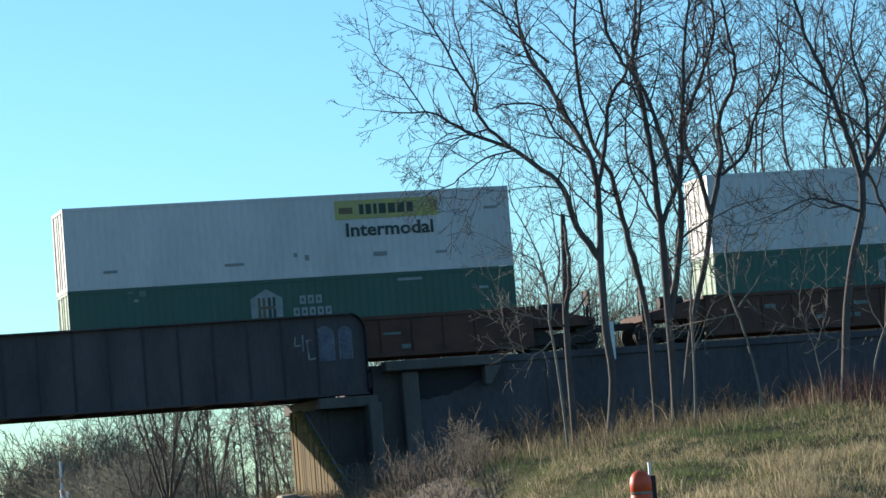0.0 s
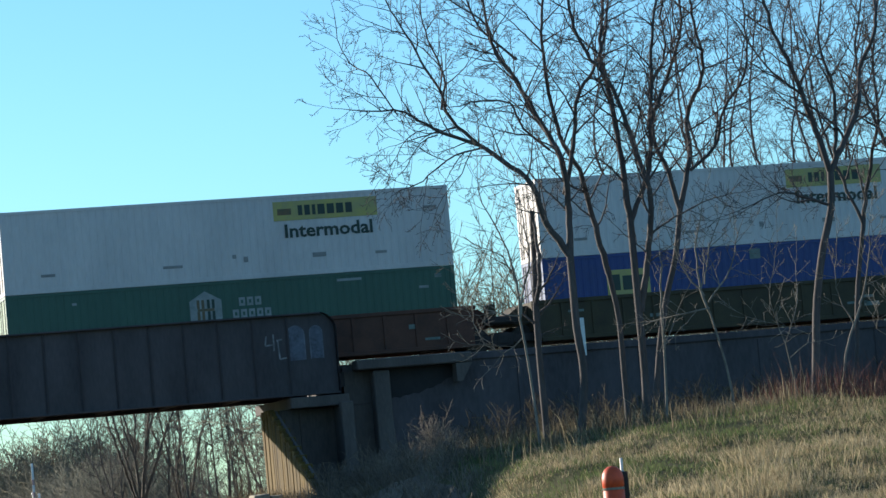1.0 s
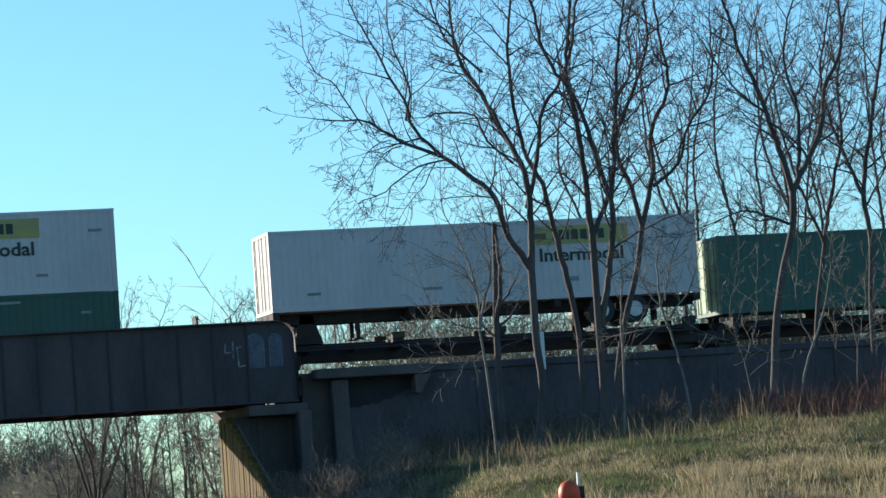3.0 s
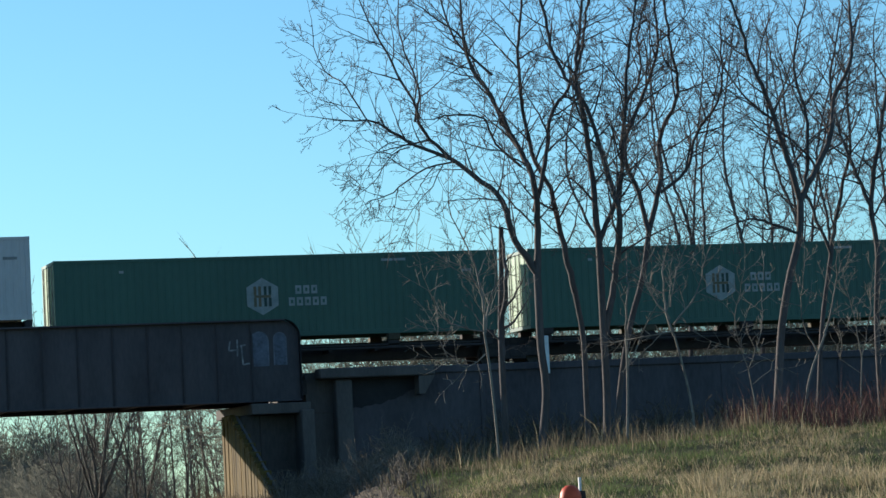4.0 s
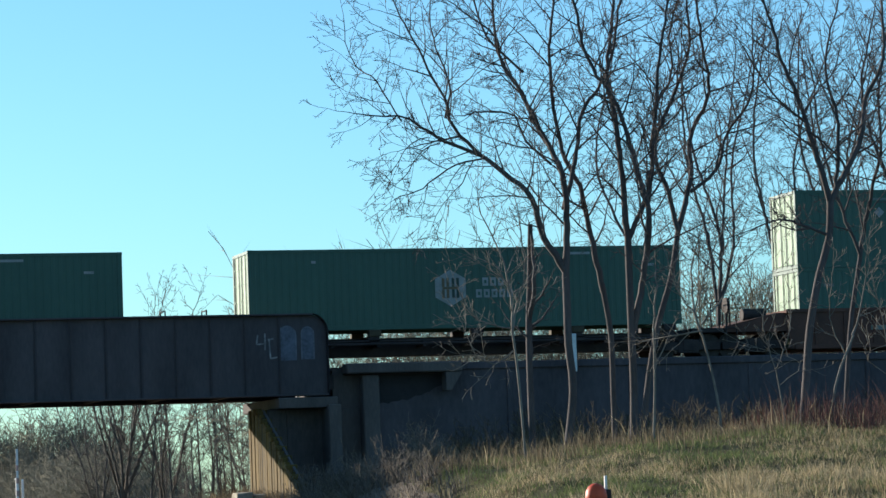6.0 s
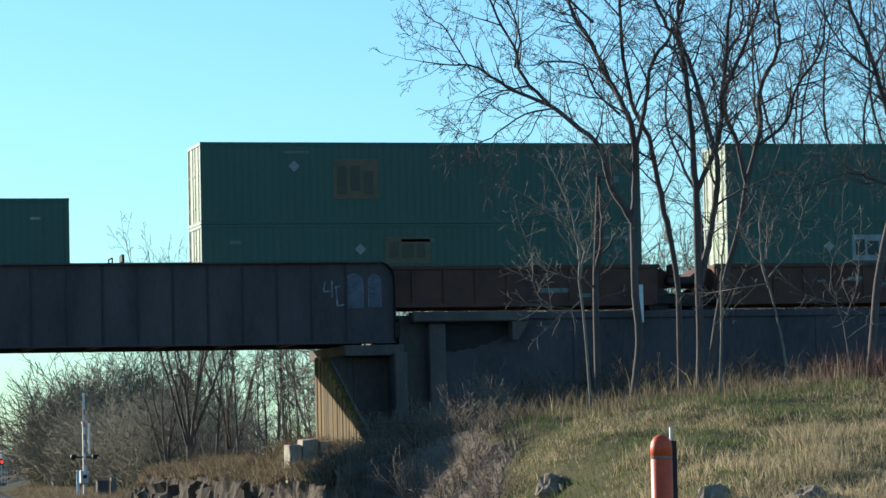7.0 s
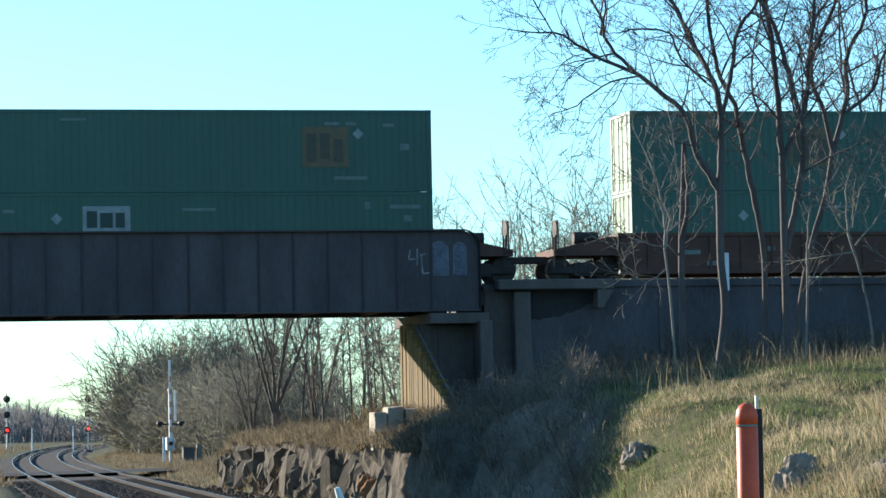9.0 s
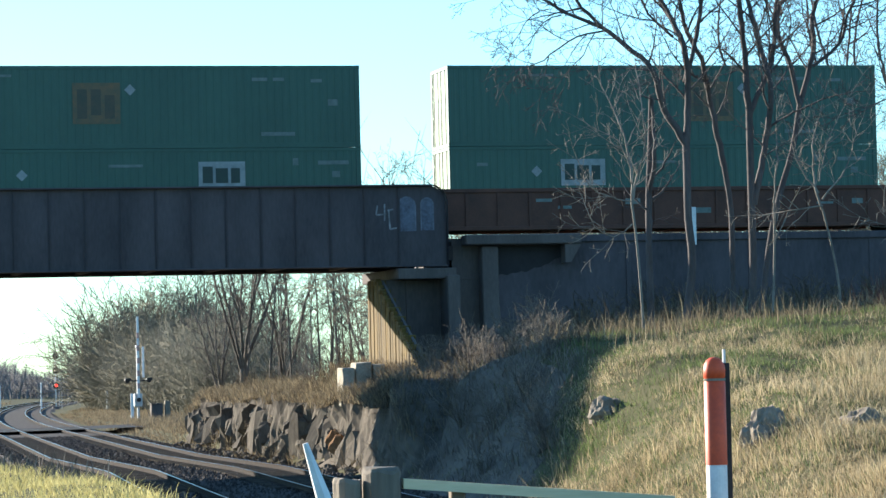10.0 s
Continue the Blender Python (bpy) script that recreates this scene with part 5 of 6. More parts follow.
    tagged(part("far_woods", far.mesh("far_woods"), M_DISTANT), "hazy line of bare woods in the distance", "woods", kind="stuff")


build_woods()

# ------------------------------------------------------------ rocks


def rock_mesh(name, seed, sx, sy, sz, cuts=4, blocky=0.5):
    """A broken lump with upright cracks and level breaks."""
    bm = bmesh.new()
    bmesh.ops.create_icosphere(bm, subdivisions=cuts, radius=1.0)
    off = Vector((seed * 3.1, seed * 1.7, seed))
    for v in bm.verts:
        p = v.co.copy()
        n = 0.42 * noise.noise(p * 1.2 + off) + 0.2 * noise.noise(p * 2.9 + off) + 0.10 * noise.noise(p * 6.5 + off) + 0.05 * noise.noise(p * 14 + off)
        crack = abs(noise.noise(Vector((p.x * 2.6, p.y * 2.6, p.z * 0.6)) + off))
        n -= 0.13 * max(0.0, 1.0 - crack * 12)
        c = p * (1 + n)
        for i, step in ((0, 2.3), (1, 2.1), (2, 1.9)):
            c[i] = (round(c[i] * step) / step) * blocky * 0.6 + c[i] * (1 - blocky * 0.6)
        v.co = Vector((c.x * sx, c.y * sy, c.z * sz))
    return mesh_of(name, bm)


def slab_mesh(name, seed):
    """A rock slab split off along upright joints: a bent five- or six-sided block with chipped corners."""
    rng = random.Random(900 + seed)
    bm = bmesh.new()
    n = rng.choice((5, 6, 6, 7))
    angles = sorted(rng.uniform(0, math.tau) for _ in range(n))
    angles = [0.6 * a + 0.4 * k * math.tau / n for k, a in enumerate(angles)]
    levels = [-1.0, rng.uniform(-0.5, -0.2), rng.uniform(0.1, 0.45), rng.uniform(0.7, 0.9), 1.0]
    rows = []
    for j, z in enumerate(levels):
        shrink = (1.08, 1.0, 0.94, 0.8, 0.45)[j]
        sx, sy = rng.uniform(-0.14, 0.14), rng.uniform(-0.14, 0.14)
        rows.append([bm.verts.new((sx + shrink * math.cos(a) * rng.uniform(0.8, 1.1), sy + shrink * math.sin(a) * rng.uniform(0.8, 1.1), z + rng.uniform(-0.12, 0.12))) for a in angles])
    for a, b in zip(rows, rows[1:]):
        for k in range(n):
            bm.faces.new((a[k], a[(k + 1) % n], b[(k + 1) % n], b[k]))
    bm.faces.new(rows[-1])
    bm.faces.new(rows[0][::-1])
    bmesh.ops.triangulate(bm, faces=bm.faces)
    return mesh_of(name, bm)


ledge = []


def build_rocks():
    rng = random.Random(9)
    crop = tagged(empty("rock_outcrop"), "brown jagged rock cutting beside the lower tracks", "rock", kind="structure")
    ledge.clear()
    # the cut face: a rough bank with shallow buttresses
    ny, nz = 420, 16
    verts, faces = [], []
    for i in range(ny):
        y = 82 + 80 * i / (ny - 1)
        high = 2.1 + 0.8 * noise.noise((y * 0.13, 0, 2)) + 0.45 * noise.noise((y * 0.6, 0, 8))
        high *= smooth(82, 88, y) * smooth(162, 150, y)
        ledge.append((y, LOW + 0.2 + high))
        for j in range(nz):
            f = j / (nz - 1)
            g = min(1.0, f / 0.8)
            z = LOW - 0.3 + (high + 0.5) * g
            if f > 0.8:
                k = (f - 0.8) / 0.2
                z += (ground_z(toe_x(y) + 2.2, y) + 0.04 - z) * k * k
            out = 0.45 * noise.noise((y * 0.33, z * 0.3, 5)) + 0.22 * noise.noise((y * 0.9, z * 0.8, 5)) + 0.2 * noise.noise((y * 1.9, z * 0.5, 7)) + 0.12 * noise.noise((y * 2.6, z * 2.2, 5)) + 0.06 * noise.noise((y * 6, z * 5, 5))
            verts.append((toe_x(y) + 0.1 + 0.45 * g + 10.5 * max(0.0, f - 0.8) - out * min(1.0, 5 - 5 * f), y, z))
    for i in range(ny - 1):
        for j in range(nz - 1):
            a = i * nz + j
            faces.append((a, a + 1, a + nz + 1, a + nz))
    me = bpy.data.meshes.new("rock_face")
    me.from_pydata(verts, [], faces)
    part("rock_face", me, M_ROCK, crop)
    # upright broken blocks standing out of the face, smaller ones at its foot
    low = [rock_mesh("rock", k + 21, 0.7, 0.7, 0.5, 3) for k in range(4)]
    for me in low:
        me.materials.append(M_ROCK)
    slabs = [slab_mesh("slab", k) for k in range(8)]
    rusty = slab_mesh("slab", 31)
    for me in slabs:
        me.materials.append(M_ROCK)
    rusty.materials.append(M_RUSTROCK)
    for k in range(130):
        y = 103 + 52 * (k + rng.random()) / 130
        crag = noise.noise((y * 0.35, 4.0, 1.0))
        if crag < -0.25:
            continue
        s = rng.choice((0.3, 0.4, 0.55, 0.8)) * rng.uniform(0.8, 1.2)
        x = toe_x(y) + 0.25 + s * 0.25 + rng.uniform(-0.2, 0.35)
        tall = s * rng.uniform(0.7, 1.5)
        o = part("slab", rng.choice(slabs), M_ROCK, crop)
        o.matrix_world = pose(x, y, LOW + 0.25 + rng.uniform(0.0, 0.95) + 0.4 * crag, rng.uniform(-35, 35), rng.uniform(-15, 40), rng.uniform(0, 360)) @ Matrix.Diagonal((s * 0.7, s * 1.15, tall, 1))
    for y, z, s in ((106.5, -0.5, 0.34), (107.4, -0.3, 0.28)):
        o = part("slab", rusty, M_RUSTROCK, crop, "rust-stained orange rock")
        o.matrix_world = pose(toe_x(y) + 0.15, y, z, 12, 20, 25 * z) @ Matrix.Diagonal((s * 0.8, s * 1.2, s * 0.9, 1))
    for k in range(70):
        y = 84 + 72 * (k + rng.random()) / 70
        x = toe_x(y) - 0.5 + rng.uniform(-0.5, 0.5)
        o = part("rock", rng.choice(low), M_ROCK, crop)
        o.matrix_world = pose(x, y, LOW + 0.02, rng.uniform(-12, 12), rng.uniform(-14, 14), rng.uniform(0, 360)) @ Matrix.Scale(rng.uniform(0.12, 0.36), 4)
    for x, y, s, h in ((20.3, 58.5, 0.45, 1.9), (21.75, 57.0, 0.62, 0.9), (21.15, 71.9, 0.5, 1.1)):
        me = rock_mesh("boulder", x, 1.0, 0.85, 0.8, 4, 0.3)
        b = part("boulder", me, M_BOULDER)
        b.matrix_world = pose(x, y, ground_z(x, y) - 0.22 * s, 0, 0, rng.uniform(0, 360)) @ Matrix.Diagonal((s, s, s * h, 1))
        tagged(b, "tan grey weathered boulder half sunk in grass", "boulder", group="boulders on the bank")
    for x0, x1, z0, z1, m in ((22.30, 22.72, 1.2, 2.05, 0), (22.78, 23.35, 1.2, 2.22, 1), (23.42, 23.85, 1.3, 2.15, 2)):
        bm = boxes((x0, x1, 107.4 + 0.1 * m, 108.3 + 0.1 * m, z0 - 0.45, z1), bevel=0.03)
        bmesh.ops.subdivide_edges(bm, edges=bm.edges, cuts=3, use_grid_fill=True)
        for v in bm.verts:
            v.co += Vector((noise.noise(v.co * 2.1), noise.noise(v.co * 2.3 + Vector((4, 0, 0))), noise.noise(v.co * 1.9 + Vector((0, 7, 0))))) * 0.05
        blk = part("concrete_block", bm, M_PALEBLOCK)
        tagged(blk, "pale weathered concrete block by the abutment", "concrete block", group="blocks by the abutment")


build_rocks()

# ------------------------------------------------------------ grass and weeds


def blades(name, label, material, spots, h0, h1, width, lean=0.35, seed=1, tuft=1, spread=0.1, level=ground_z):
    """Bent blades in tufts, joined; spots are the feet of the tufts."""
    rng = random.Random(seed)
    v, f = [], []
    for cx, cy in spots:
        z = level(cx, cy) - 0.03
        size = rng.uniform(0.5, 1.0) * max(0.35, 0.85 + 0.95 * noise.noise((cx * 0.9, cy * 0.45, 3.0)))
        tx, ty = rng.gauss(0, lean * 0.5), rng.gauss(0, lean * 0.5)
        for k in range(tuft):
            ox, oy = rng.gauss(0, spread), rng.gauss(0, spread)
            x, y = cx + ox, cy + oy
            h = rng.uniform(h0, h1) * size
            a = rng.uniform(0, math.tau)
            dx, dy = math.cos(a), math.sin(a)
            w = width * rng.uniform(0.6, 1.3)
            b = (tx + rng.gauss(0, lean) + ox * 1.5) * h
            c = (ty + rng.gauss(0, lean) + oy * 1.5) * h
            n = len(v)
            v += [(x - dx * w, y - dy * w, z), (x + dx * w, y + dy * w, z), (x + b * 0.35 + dx * w * 0.7, y + c * 0.35 + dy * w * 0.7, z + h * 0.6), (x + b * 0.35 - dx * w * 0.7, y + c * 0.35 - dy * w * 0.7, z + h * 0.6), (x + b, y + c, z + h)]
            f += [(n, n + 1, n + 2, n + 3), (n + 3, n + 2, n + 4)]
    me = bpy.data.meshes.new(name)
    me.from_pydata(v, [], f)
    return tagged(part(name, me, material), label, "grass", kind="stuff")


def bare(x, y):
    """Mask from 0 to 1: bare slope below the abutment, coloured for its shade."""
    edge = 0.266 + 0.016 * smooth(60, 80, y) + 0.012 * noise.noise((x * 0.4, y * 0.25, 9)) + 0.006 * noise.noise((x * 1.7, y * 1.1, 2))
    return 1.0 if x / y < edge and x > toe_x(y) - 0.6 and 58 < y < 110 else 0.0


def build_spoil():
    # Soil sheet over the shaded part of the slope, in place of grass.
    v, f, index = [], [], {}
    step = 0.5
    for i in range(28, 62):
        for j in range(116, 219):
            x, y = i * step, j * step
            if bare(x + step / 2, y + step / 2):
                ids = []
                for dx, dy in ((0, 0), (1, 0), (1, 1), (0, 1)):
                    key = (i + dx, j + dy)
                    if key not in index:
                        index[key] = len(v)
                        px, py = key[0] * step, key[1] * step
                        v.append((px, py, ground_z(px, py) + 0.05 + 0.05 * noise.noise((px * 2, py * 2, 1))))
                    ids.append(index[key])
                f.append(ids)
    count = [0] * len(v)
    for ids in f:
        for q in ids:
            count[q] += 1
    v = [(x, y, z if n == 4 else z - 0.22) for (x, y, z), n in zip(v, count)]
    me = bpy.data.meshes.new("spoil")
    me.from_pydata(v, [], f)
    tagged(part("bare_soil", me, M_SHADE_SOIL), "bare soil sheet below the abutment, in a shade tone", "soil", kind="structure")


build_spoil()


def bank_spots(count, seed, keep):
    rng = random.Random(seed)
    out = []
    while len(out) < count:
        y = 46 + 56 * rng.random() ** 0.9
        x = y * math.tan(radians(rng.uniform(10.5, 24.6)))
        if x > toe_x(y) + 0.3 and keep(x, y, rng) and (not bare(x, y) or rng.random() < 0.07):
            out.append((x, y))
    return out


def patch(x, y, k=0.25, o=0.0):
    return noise.noise((x * k + o, y * k * 0.6, 5.0))


blades("grass", "short dull green grass on the bank", M_GRASS, bank_spots(23000, 3, lambda x, y, r: patch(x, y) + r.uniform(-0.7, 0.7) > -0.2 - 0.012 * (y - 62)), 0.08, 0.27, 0.0075, seed=31, tuft=6, spread=0.13)
blades("dry_grass", "long dry tan grass on the bank", M_DRY, bank_spots(17000, 4, lambda x, y, r: patch(x, y) + r.uniform(-0.7, 0.7) < 0.05 - 0.034 * (y - 57)), 0.10, 0.36, 0.0065, 0.45, seed=32, tuft=6, spread=0.12)


def verge_spots(count, seed):
    rng = random.Random(seed)
    out = []
    while len(out) < count:
        y = rng.uniform(13, 80)
        x = y * math.tan(radians(rng.uniform(4.6, 13.0)))
        if x > verge_x(y) - 2.3:
            continue
        out.append((x, y))
    return out


blades("verge_grass", "pale straw grass on the near verge", M_VERGE, verge_spots(13000, 6), 0.04, 0.15, 0.004, 0.45, seed=33, tuft=4, spread=0.06)


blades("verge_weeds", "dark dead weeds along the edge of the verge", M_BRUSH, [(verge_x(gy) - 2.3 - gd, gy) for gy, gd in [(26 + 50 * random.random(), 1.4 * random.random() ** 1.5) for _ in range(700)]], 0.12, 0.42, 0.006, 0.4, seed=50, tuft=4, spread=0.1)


def weed_spots(count, seed, x0, x1, y0, y1):
    rng = random.Random(seed)
    return [(rng.uniform(x0, x1), rng.uniform(y0, y1)) for _ in range(count)]


blades("dead_weeds", "brown dead weed stalks along the foot of the wall", M_WEED, weed_spots(4500, 7, 22.5, 46.0, 78.0, 108.0), 0.3, 1.0, 0.011, 0.25, seed=34)
blades("shaded_weeds", "low weeds on the spoil slope, shade put into their colour", M_BRUSH, [(wx, wy) for wx, wy in [(wy * wt, wy) for wy, wt in weed_spots(9500, 19, 62.0, 108.0, 0.20, 0.30)] if bare(wx, wy) and wx > toe_x(wy) + 0.4], 0.15, 0.6, 0.012, 0.4, seed=39, tuft=4, spread=0.15)
def crest_spots(count, seed, a0, a1, y0, y1, level):
    """Clumped spots along the brow of the bank."""
    rng = random.Random(seed)
    out = []
    while len(out) < count:
        y = rng.uniform(y0, y1)
        x = y * math.tan(radians(rng.uniform(a0, a1)))
        if noise.noise((x * 0.6, y * 0.5, 11.0)) + rng.uniform(-0.25, 0.25) > level:
            out.append((x, y))
    return out


blades("weed_stalks", "tall pale weed stalks on the bank edge", M_DRY, crest_spots(260, 17, 15.0, 25.0, 78.0, 92.0, 0.1), 0.45, 1.25, 0.007, 0.22, seed=37, tuft=3, spread=0.12)
blades("brow_grass", "ragged tan and brown grass on the brow of the bank", M_WEED, crest_spots(2400, 18, 14.6, 25.0, 80.0, 96.0, -0.05), 0.2, 0.75, 0.009, 0.35, seed=45, tuft=4, spread=0.14)
blades("tussock_grass", "tall pale tussocks on the lower bank", M_DRY, crest_spots(1000, 21, 13.4, 25.0, 47.0, 70.0, 0.12), 0.3, 0.75, 0.008, 0.3, seed=49, tuft=13, spread=0.11)
blades("bank_weeds", "scattered brown weeds among the grass", M_WEED, crest_spots(1500, 20, 13.6, 25.0, 50.0, 84.0, 0.1), 0.12, 0.42, 0.008, 0.4, seed=46, tuft=5, spread=0.12)


def ledge_z(x, y):
    """Height of the rock cutting's rounded top."""
    i = min(len(ledge) - 1, max(0, round((y - 82) / 80 * (len(ledge) - 1))))
    k = min(1.0, max(0.0, (x - toe_x(y) - 0.5) / 1.7))
    return ledge[i][1] + (ground_z(toe_x(y) + 2.2, y) - ledge[i][1]) * k * k


blades("ledge_grass", "brown grass hanging over the rock cutting", M_WEED, [(toe_x(gy) + 0.15 + gd, gy) for gy, gd in [(85 + 74 * random.random(), 2.8 * random.random() ** 1.3) for _ in range(10000)]], 0.2, 0.65, 0.014, 0.45, seed=47, tuft=3, spread=0.15, level=ledge_z)
blades("trackside_grass", "brown grass beside the lower tracks", M_WEED, [(toe_x(gy) - 0.3 + gd, gy) for gy, gd in [(112 + 260 * random.random() ** 1.2, 14.0 * random.random() ** 1.6) for _ in range(11000)]], 0.12, 0.45, 0.02, seed=38, tuft=3, spread=0.25)
blades("field_grass", "flat brown grass west of the lower tracks", M_WEED, [(verge_x(gy) - 2.4 - gd, gy) for gy, gd in [(150 + 330 * random.random() ** 1.3, 26.0 * random.random() ** 1.3) for _ in range(9000)]], 0.2, 0.7, 0.035, seed=48, tuft=2, spread=0.3)
blades("cutting_grass", "brown dry grass above the rock cutting", M_WEED, [(toe_x(gy) + 1.0 + gd, gy) for gy, gd in [(98 + 190 * random.random() ** 1.4, 14 * random.random() ** 1.5) for _ in range(30000)]], 0.15, 0.6, 0.018, seed=36)
blades("bramble_stems", "reddish bramble stems on the bank", M_RED_WEED, weed_spots(2400, 8, 33.0, 38.5, 78.0, 88.0), 0.5, 1.7, 0.009, 0.28, seed=35)


def shrub(x, y, h, seed, label, material, n=16):
    s = tagged(empty("shrub"), label, "shrub", group="leafless shrubs on the bank")
    w = Wood(seed)
    rng = random.Random(seed)
    z = ground_z(x, y) - 0.1
    for k in range(n):
        a, tilt = rng.uniform(0, math.tau), rng.uniform(0.1, 0.75)
        d = Vector((math.cos(a) * math.sin(tilt), math.sin(a) * math.sin(tilt), math.cos(tilt)))
        w.branch((x + rng.uniform(-0.1, 0.1), y + rng.uniform(-0.1, 0.1), z), d, h * rng.uniform(0.6, 1.0), 0.014, 0, 0.2, (5, 2), 0.15)
    part("brushwood", w.mesh("brushwood"), material, s)


srng = random.Random(41)
# Bank shrubs whose shade is put into the brush colour.
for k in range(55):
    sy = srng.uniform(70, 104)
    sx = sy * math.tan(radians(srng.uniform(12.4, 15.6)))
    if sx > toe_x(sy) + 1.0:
        shrub(sx, sy, srng.uniform(0.8, 1.7), 400 + k, "leafless shrub on the bank, shade put into its colour", M_BRUSH)
for k in range(30):
    sy = srng.uniform(88, 150)
    sx = toe_x(sy) + 1.0 + srng.uniform(0, 2.5)
    shrub(sx, sy, srng.uniform(0.5, 1.3), 470 + k, "dry brown shrub on top of the rock cutting", M_WEED, 10)
for k, (sx, sy, sh) in enumerate(((30.5, 99, 1.5), (31.6, 98, 1.2), (33.2, 97, 1.0), (35.2, 96.5, 1.3), (37.0, 96, 1.2), (38.4, 96, 1.4), (39.3, 95, 1.1), (41.0, 94, 1.5), (42.3, 95, 1.6), (28.6, 100, 1.4), (27.3, 101, 1.2))):
    shrub(sx, sy, sh, 440 + k, "brown leafless shrub at the foot of trees", M_WEED)

for k in range(46):
    sy = srng.uniform(90, 146)
    shrub(toe_x(sy) + srng.uniform(-0.4, 0.6), sy, srng.uniform(0.4, 1.0), 560 + k, "dry brown shrub in front of the rock cutting", M_WEED, 7)
for k in range(34):
    sy = srng.uniform(88, 97)
    sx = sy * math.tan(radians(15.6 + 9.2 * (k + srng.random()) / 34))
    shrub(sx, sy, srng.uniform(0.7, 1.5), 610 + k, "brown leafless shrub at the foot of trees", M_WEED, 9)

# ------------------------------------------------------------ posts, signals and small things


def build_marker_post():
    x, y = 16.52, 50.0
    z = ground_z(x, y)
    p = tagged(empty("marker_post"), "orange and white round marker post with a domed cap", "marker post")
    part("white_sleeve", rods(((x, y, z - 0.1), (x, y, 0.157), 0.170), sides=24), M_WPAINT, p, "white lower sleeve")
    bm = bmesh.new()
    rings = [(0.16, 0.176), (1.50, 0.176), (1.51, 0.165), (1.56, 0.165), (1.57, 0.178), (1.70, 0.178), (1.78, 0.165), (1.85, 0.125), (1.89, 0.07), (1.90, 0.01)]
    rows = [[bm.verts.new((x + r * math.cos(k * math.tau / 24), y + r * math.sin(k * math.tau / 24), zz)) for k in range(24)] for zz, r in rings]
    for a, b in zip(rows, rows[1:]):
        for k in range(24):
            bm.faces.new((a[k], a[(k + 1) % 24], b[(k + 1) % 24], b[k]))
    bm.faces.new(rows[-1])
    cap = part("orange_tube", bm, M_ORANGE, p, "orange domed tube")
    cap.data.polygons.foreach_set("use_smooth", [True] * len(cap.data.polygons))
    part("strap", rods(((x, y, 1.515), (x, y, 1.555), 0.18), sides=24), M_TIMBER, p)
    st = part("stake", boxes((x + 0.19, x + 0.30, y + 0.1, y + 0.2, z - 0.1, 1.80), bevel=0.008), M_BLACKSTEEL)
    tagged(st, "thin dark steel stake behind the marker post", "stake")
    part("tip", boxes((x + 0.19, x + 0.23, y + 0.1, y + 0.14, 1.80, 2.02)), M_WPAINT, st, "white tip")


build_marker_post()


def build_white_post():
    w = part("milepost", boxes((35.70, 35.86, 110.1, 110.22, 6.15, 7.5), bevel=0.015), M_WPAINT)
    tagged(w, "narrow pale metal post against the retaining wall", "post")
    part("clamp", boxes((35.74, 35.82, 110.22, 110.70, 6.38, 6.48)), M_ALU, w)


build_white_post()


def build_foreground():
    p = part("sign_stake", rods(((3.56, 17, 0.6), (3.319, 17, 1.358), 0.085, 0.016), sides=6), M_WPAINT)
    tagged(p, "leaning white tapered stake at the verge", "stake")
    for k, (cx, r, z1) in enumerate(((3.572, 0.078, 1.155), (3.762, 0.105, 1.205))):
        bm = bmesh.new()
        rings = []
        for z in (0.2, 0.6, 0.9, 1.02, 1.1, z1 - 0.02, z1):
            ring = []
            for a in range(16):
                w = a * math.tau / 16
                rr = r * (1 + 0.10 * noise.noise((math.cos(w) * 2 + k * 5, math.sin(w) * 2, z * 0.8)) + 0.03 * math.sin(w * 5 + k)) * (0.9 if z == z1 else 1.0)
                ring.append(bm.verts.new((cx + rr * math.cos(w), 17.14 + rr * math.sin(w), z + (0.03 * noise.noise((w * 1.3, k * 3.0, 2.0)) if z > z1 - 0.1 else 0))))
            rings.append(ring)
        for a, b in zip(rings, rings[1:]):
            for q in range(16):
                bm.faces.new((a[q], a[(q + 1) % 16], b[(q + 1) % 16], b[q]))
        bm.faces.new(rings[-1])
        s = part("timber_post", bm, M_TIMBER)
        tagged(s, "short weathered round timber post by the verge", "post", group="timber posts")
    g = part("barrier_rail", prisms([(3.87, 1.097), (5.4, 0.955), (5.4, 1.01), (3.87, 1.152)], 17.08, 17.14), M_RAILWOOD)
    tagged(g, "pale timber barrier rail between posts", "barrier rail")
    part("post", boxes((4.15, 4.23, 17.145, 17.22, -0.6, 1.10), bevel=0.008), M_TIMBER, g)
    part("post", boxes((5.1, 5.18, 17.145, 17.22, -1.0, 1.01), bevel=0.008), M_TIMBER, g)


build_foreground()


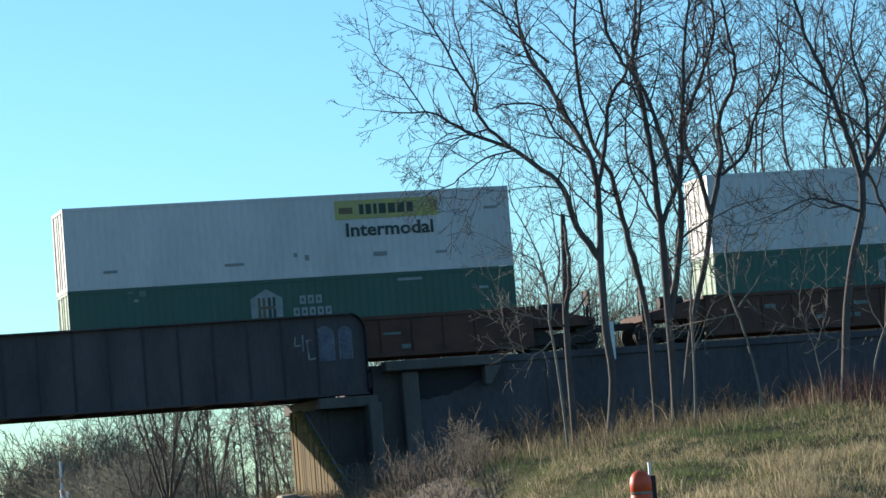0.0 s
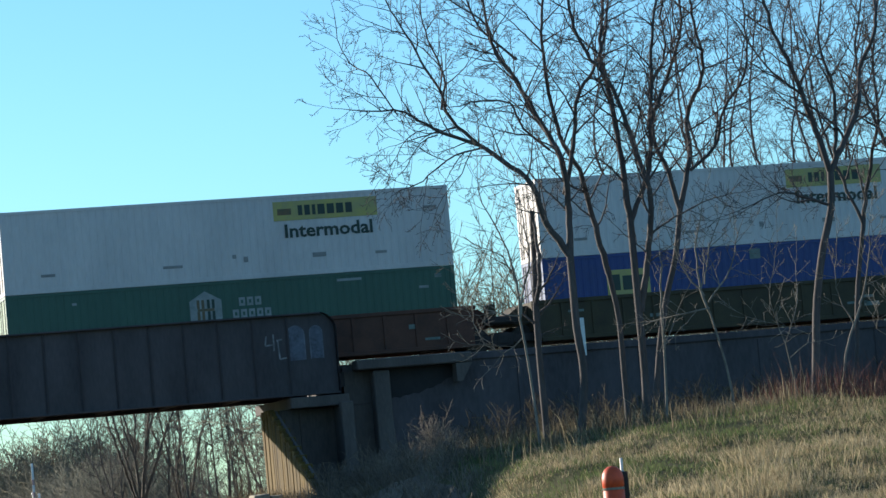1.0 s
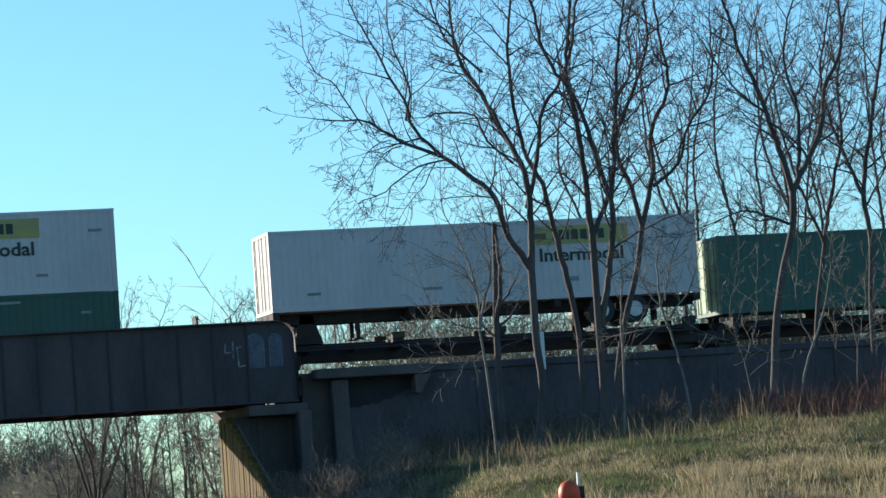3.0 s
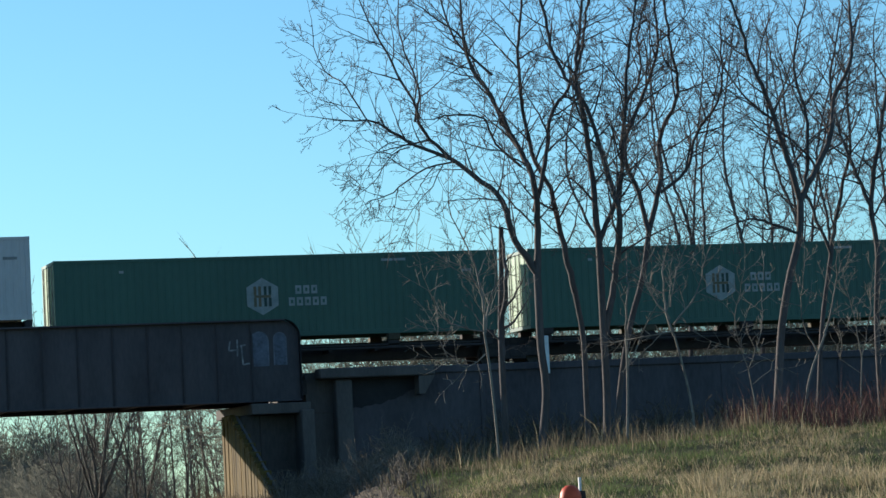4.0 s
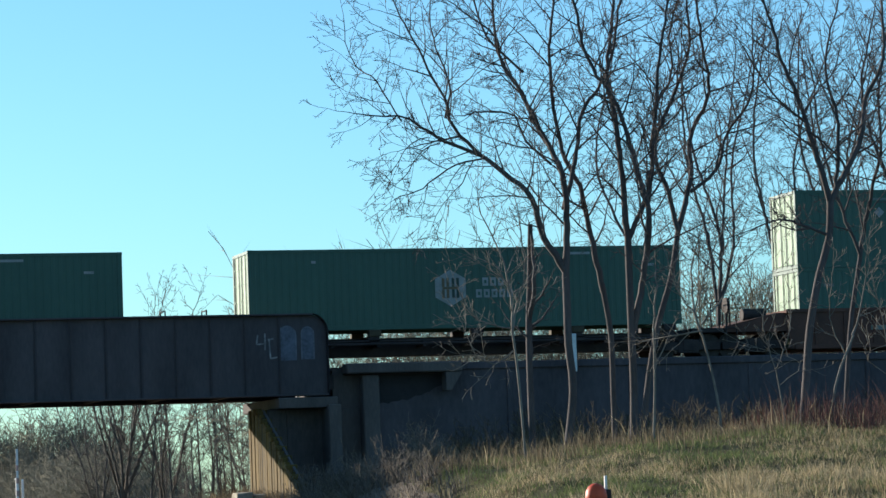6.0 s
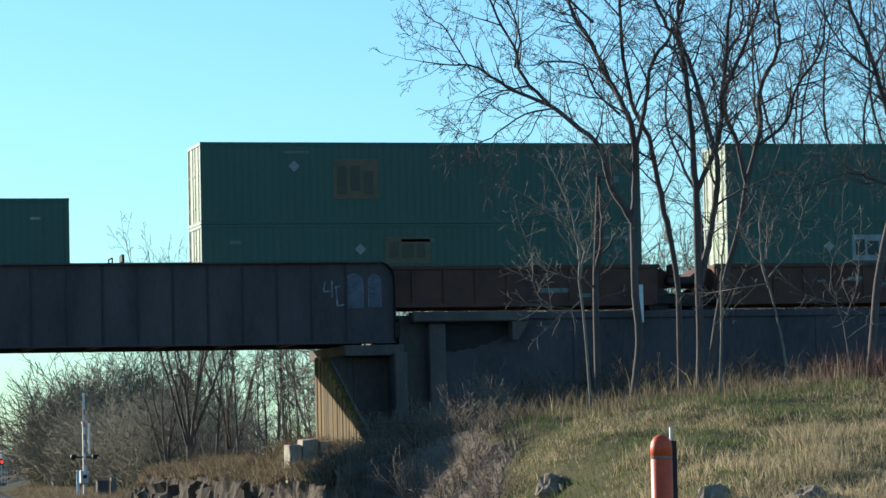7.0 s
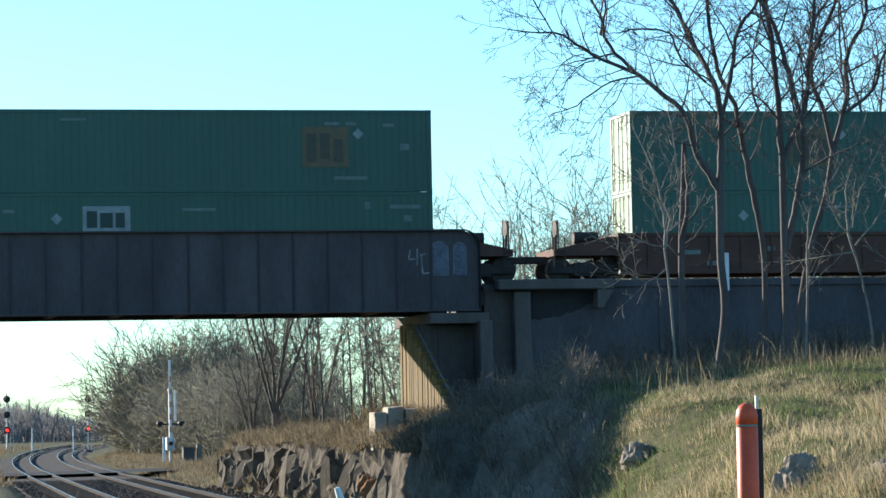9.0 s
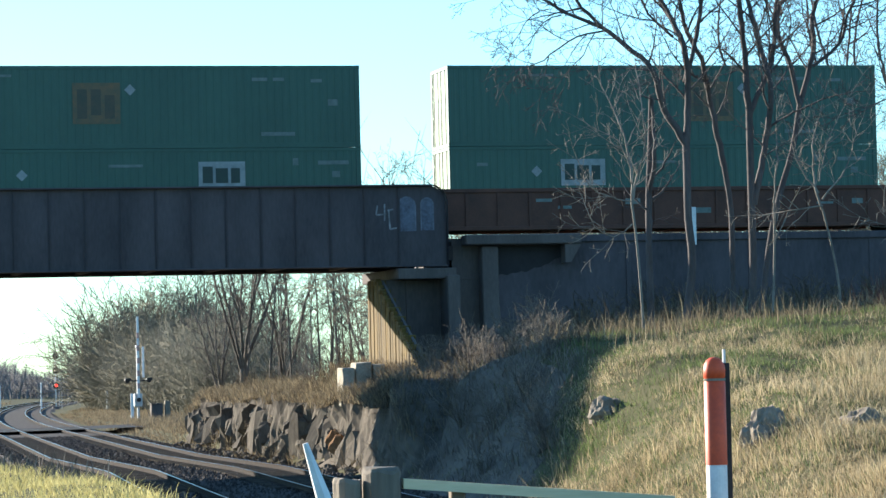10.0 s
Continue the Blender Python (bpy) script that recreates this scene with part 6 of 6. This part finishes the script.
def build_signal(x, y, label):
    s = tagged(empty("railway_signal"), label, "railway signal", group="signals on the lower line")
    z0 = LOW
    part("mast", rods(((x, y, z0), (x, y, 6.0), 0.10)), M_ALU, s)
    for k, z in enumerate((1.65, 3.5, 5.35)):
        h = part("signal_head", rods(((x, y - 0.3, z), (x, y - 0.14, z), 0.42), sides=18), M_SIGNAL, s)
        part("hood", rods(((x, y - 0.7, z + 0.05), (x, y - 0.3, z + 0.05), 0.24), sides=12), M_SIGNAL, h)
        part("lens", rods(((x, y - 0.73, z), (x, y - 0.705, z), 0.2), sides=14), M_REDLIGHT if k == 0 else M_SIGNAL, h, "glowing red lens" if k == 0 else "")
    ladder = part("ladder", rods(((x + 0.4, y, z0), (x + 0.4, y, 5.6), 0.03), ((x + 0.75, y, z0), (x + 0.75, y, 5.6), 0.03), *[((x + 0.4, y, z), (x + 0.75, y, z), 0.025) for z in np.arange(z0 + 0.4, 5.6, 0.4)], sides=5), M_ALU, s)
    part("base", boxes((x - 0.45, x + 0.45, y - 0.45, y + 0.45, z0 - 0.15, z0 + 0.3), bevel=0.03), M_CONC, s)


build_signal(36.1, 390, "three-headed signal mast with lowest lamp red, west")
build_signal(48.15, 410, "three-headed signal mast with lowest lamp red, east")


def build_gate():
    x, y = 32.75, 231
    z0 = LOW + 0.1
    g = tagged(empty("crossing_gate"), "crossing gate mast with its white arm raised", "crossing gate")
    part("mast", rods(((x + 0.25, y, z0), (x + 0.25, y, 4.3), 0.09)), M_ALU, g)
    part("base", boxes((x - 0.1, x + 0.6, y - 0.35, y + 0.35, z0 - 0.15, z0 + 0.3), bevel=0.03), M_CONC, g)
    part("mechanism", boxes((x - 0.05, x + 0.52, y - 0.34, y + 0.34, 0.0, 0.95), bevel=0.06), M_ALU, g)
    part("hub", rods(((x + 0.25, y - 0.52, 0.5), (x + 0.25, y - 0.3, 0.5), 0.16), sides=14), M_BLACKSTEEL, g)
    arm = part("gate_arm", boxes((x + 0.16, x + 0.32, y - 0.5, y - 0.44, 0.3, 6.45), bevel=0.012), M_WPAINT, g)
    for k in range(5):
        part("stripe", boxes((x + 0.156, x + 0.324, y - 0.504, y - 0.436, 1.3 + k * 0.9, 1.7 + k * 0.9)), M_STRIPE, arm)
    part("counterweight", boxes((x - 0.36, x - 0.14, y - 0.52, y - 0.4, -1.0, 0.95), bevel=0.03), M_WPAINT, g)
    lights = part("light_bar", boxes((x - 0.7, x + 1.2, y - 0.14, y - 0.09, 1.83, 1.93)), M_SIGNAL, g)
    for s in (-0.52, 1.02):
        part("flasher", rods(((x + s, y - 0.26, 1.88), (x + s, y - 0.15, 1.88), 0.17), sides=18), M_SIGNAL, lights)
        part("visor", prisms([(x + s - 0.24, 1.9), (x + s + 0.24, 1.9), (x + s + 0.18, 2.06), (x + s - 0.18, 2.06)], y - 0.55, y - 0.26), M_SIGNAL, lights)
    part("sign_blade", boxes((x + 0.56, x + 0.72, y - 0.14, y - 0.1, 2.1, 4.3)), M_WPAINT, g)
    part("bell", rods(((x + 0.25, y - 0.1, 4.3), (x + 0.25, y + 0.1, 4.3), 0.13), sides=12), M_ALU, g)
    part("cable", rods(((x + 0.6, y, 0.4), (x + 1.0, y, -0.5), 0.03), ((x + 1.0, y, -0.5), (x + 1.1, y, z0), 0.03), sides=5), M_SIGNAL, g)
    cab = part("relay_cabinet", boxes((x + 1.15, x + 1.95, y - 0.4, y + 0.4, LOW - 0.1, 0.15), (x + 1.1, x + 2.0, y - 0.46, y + 0.46, 0.15, 0.22), bevel=0.03), M_CONC)
    tagged(cab, "small grey equipment cabinet beside the crossing", "cabinet")
    c2 = part("relay_cabinet", boxes((x + 2.15, x + 2.5, y - 0.3, y + 0.3, LOW - 0.1, 0.4), bevel=0.03), M_TIMBER)
    tagged(c2, "narrow brown equipment box beside the crossing", "cabinet")
    for px, py, h in ((46.5, 412, 3.4), (41.1, 410, 3.2), (41.3, 310, 2.0)):
        b = ground_z(px, py)
        w = part("track_marker", boxes((px - 0.09, px + 0.09, py - 0.06, py + 0.06, b, b + h), bevel=0.01), M_WPAINT)
        tagged(w, "small white marker post beside the lower line", "marker", group="track markers")


build_gate()


def motions():
    for ob, start, z in MOVING:
        walk(ob, [(t, pose(start - SPEED * t, TRAIN_Y, z)) for t in (0.0, 2.5, 5.0, 7.5, 10.0)])


motions()
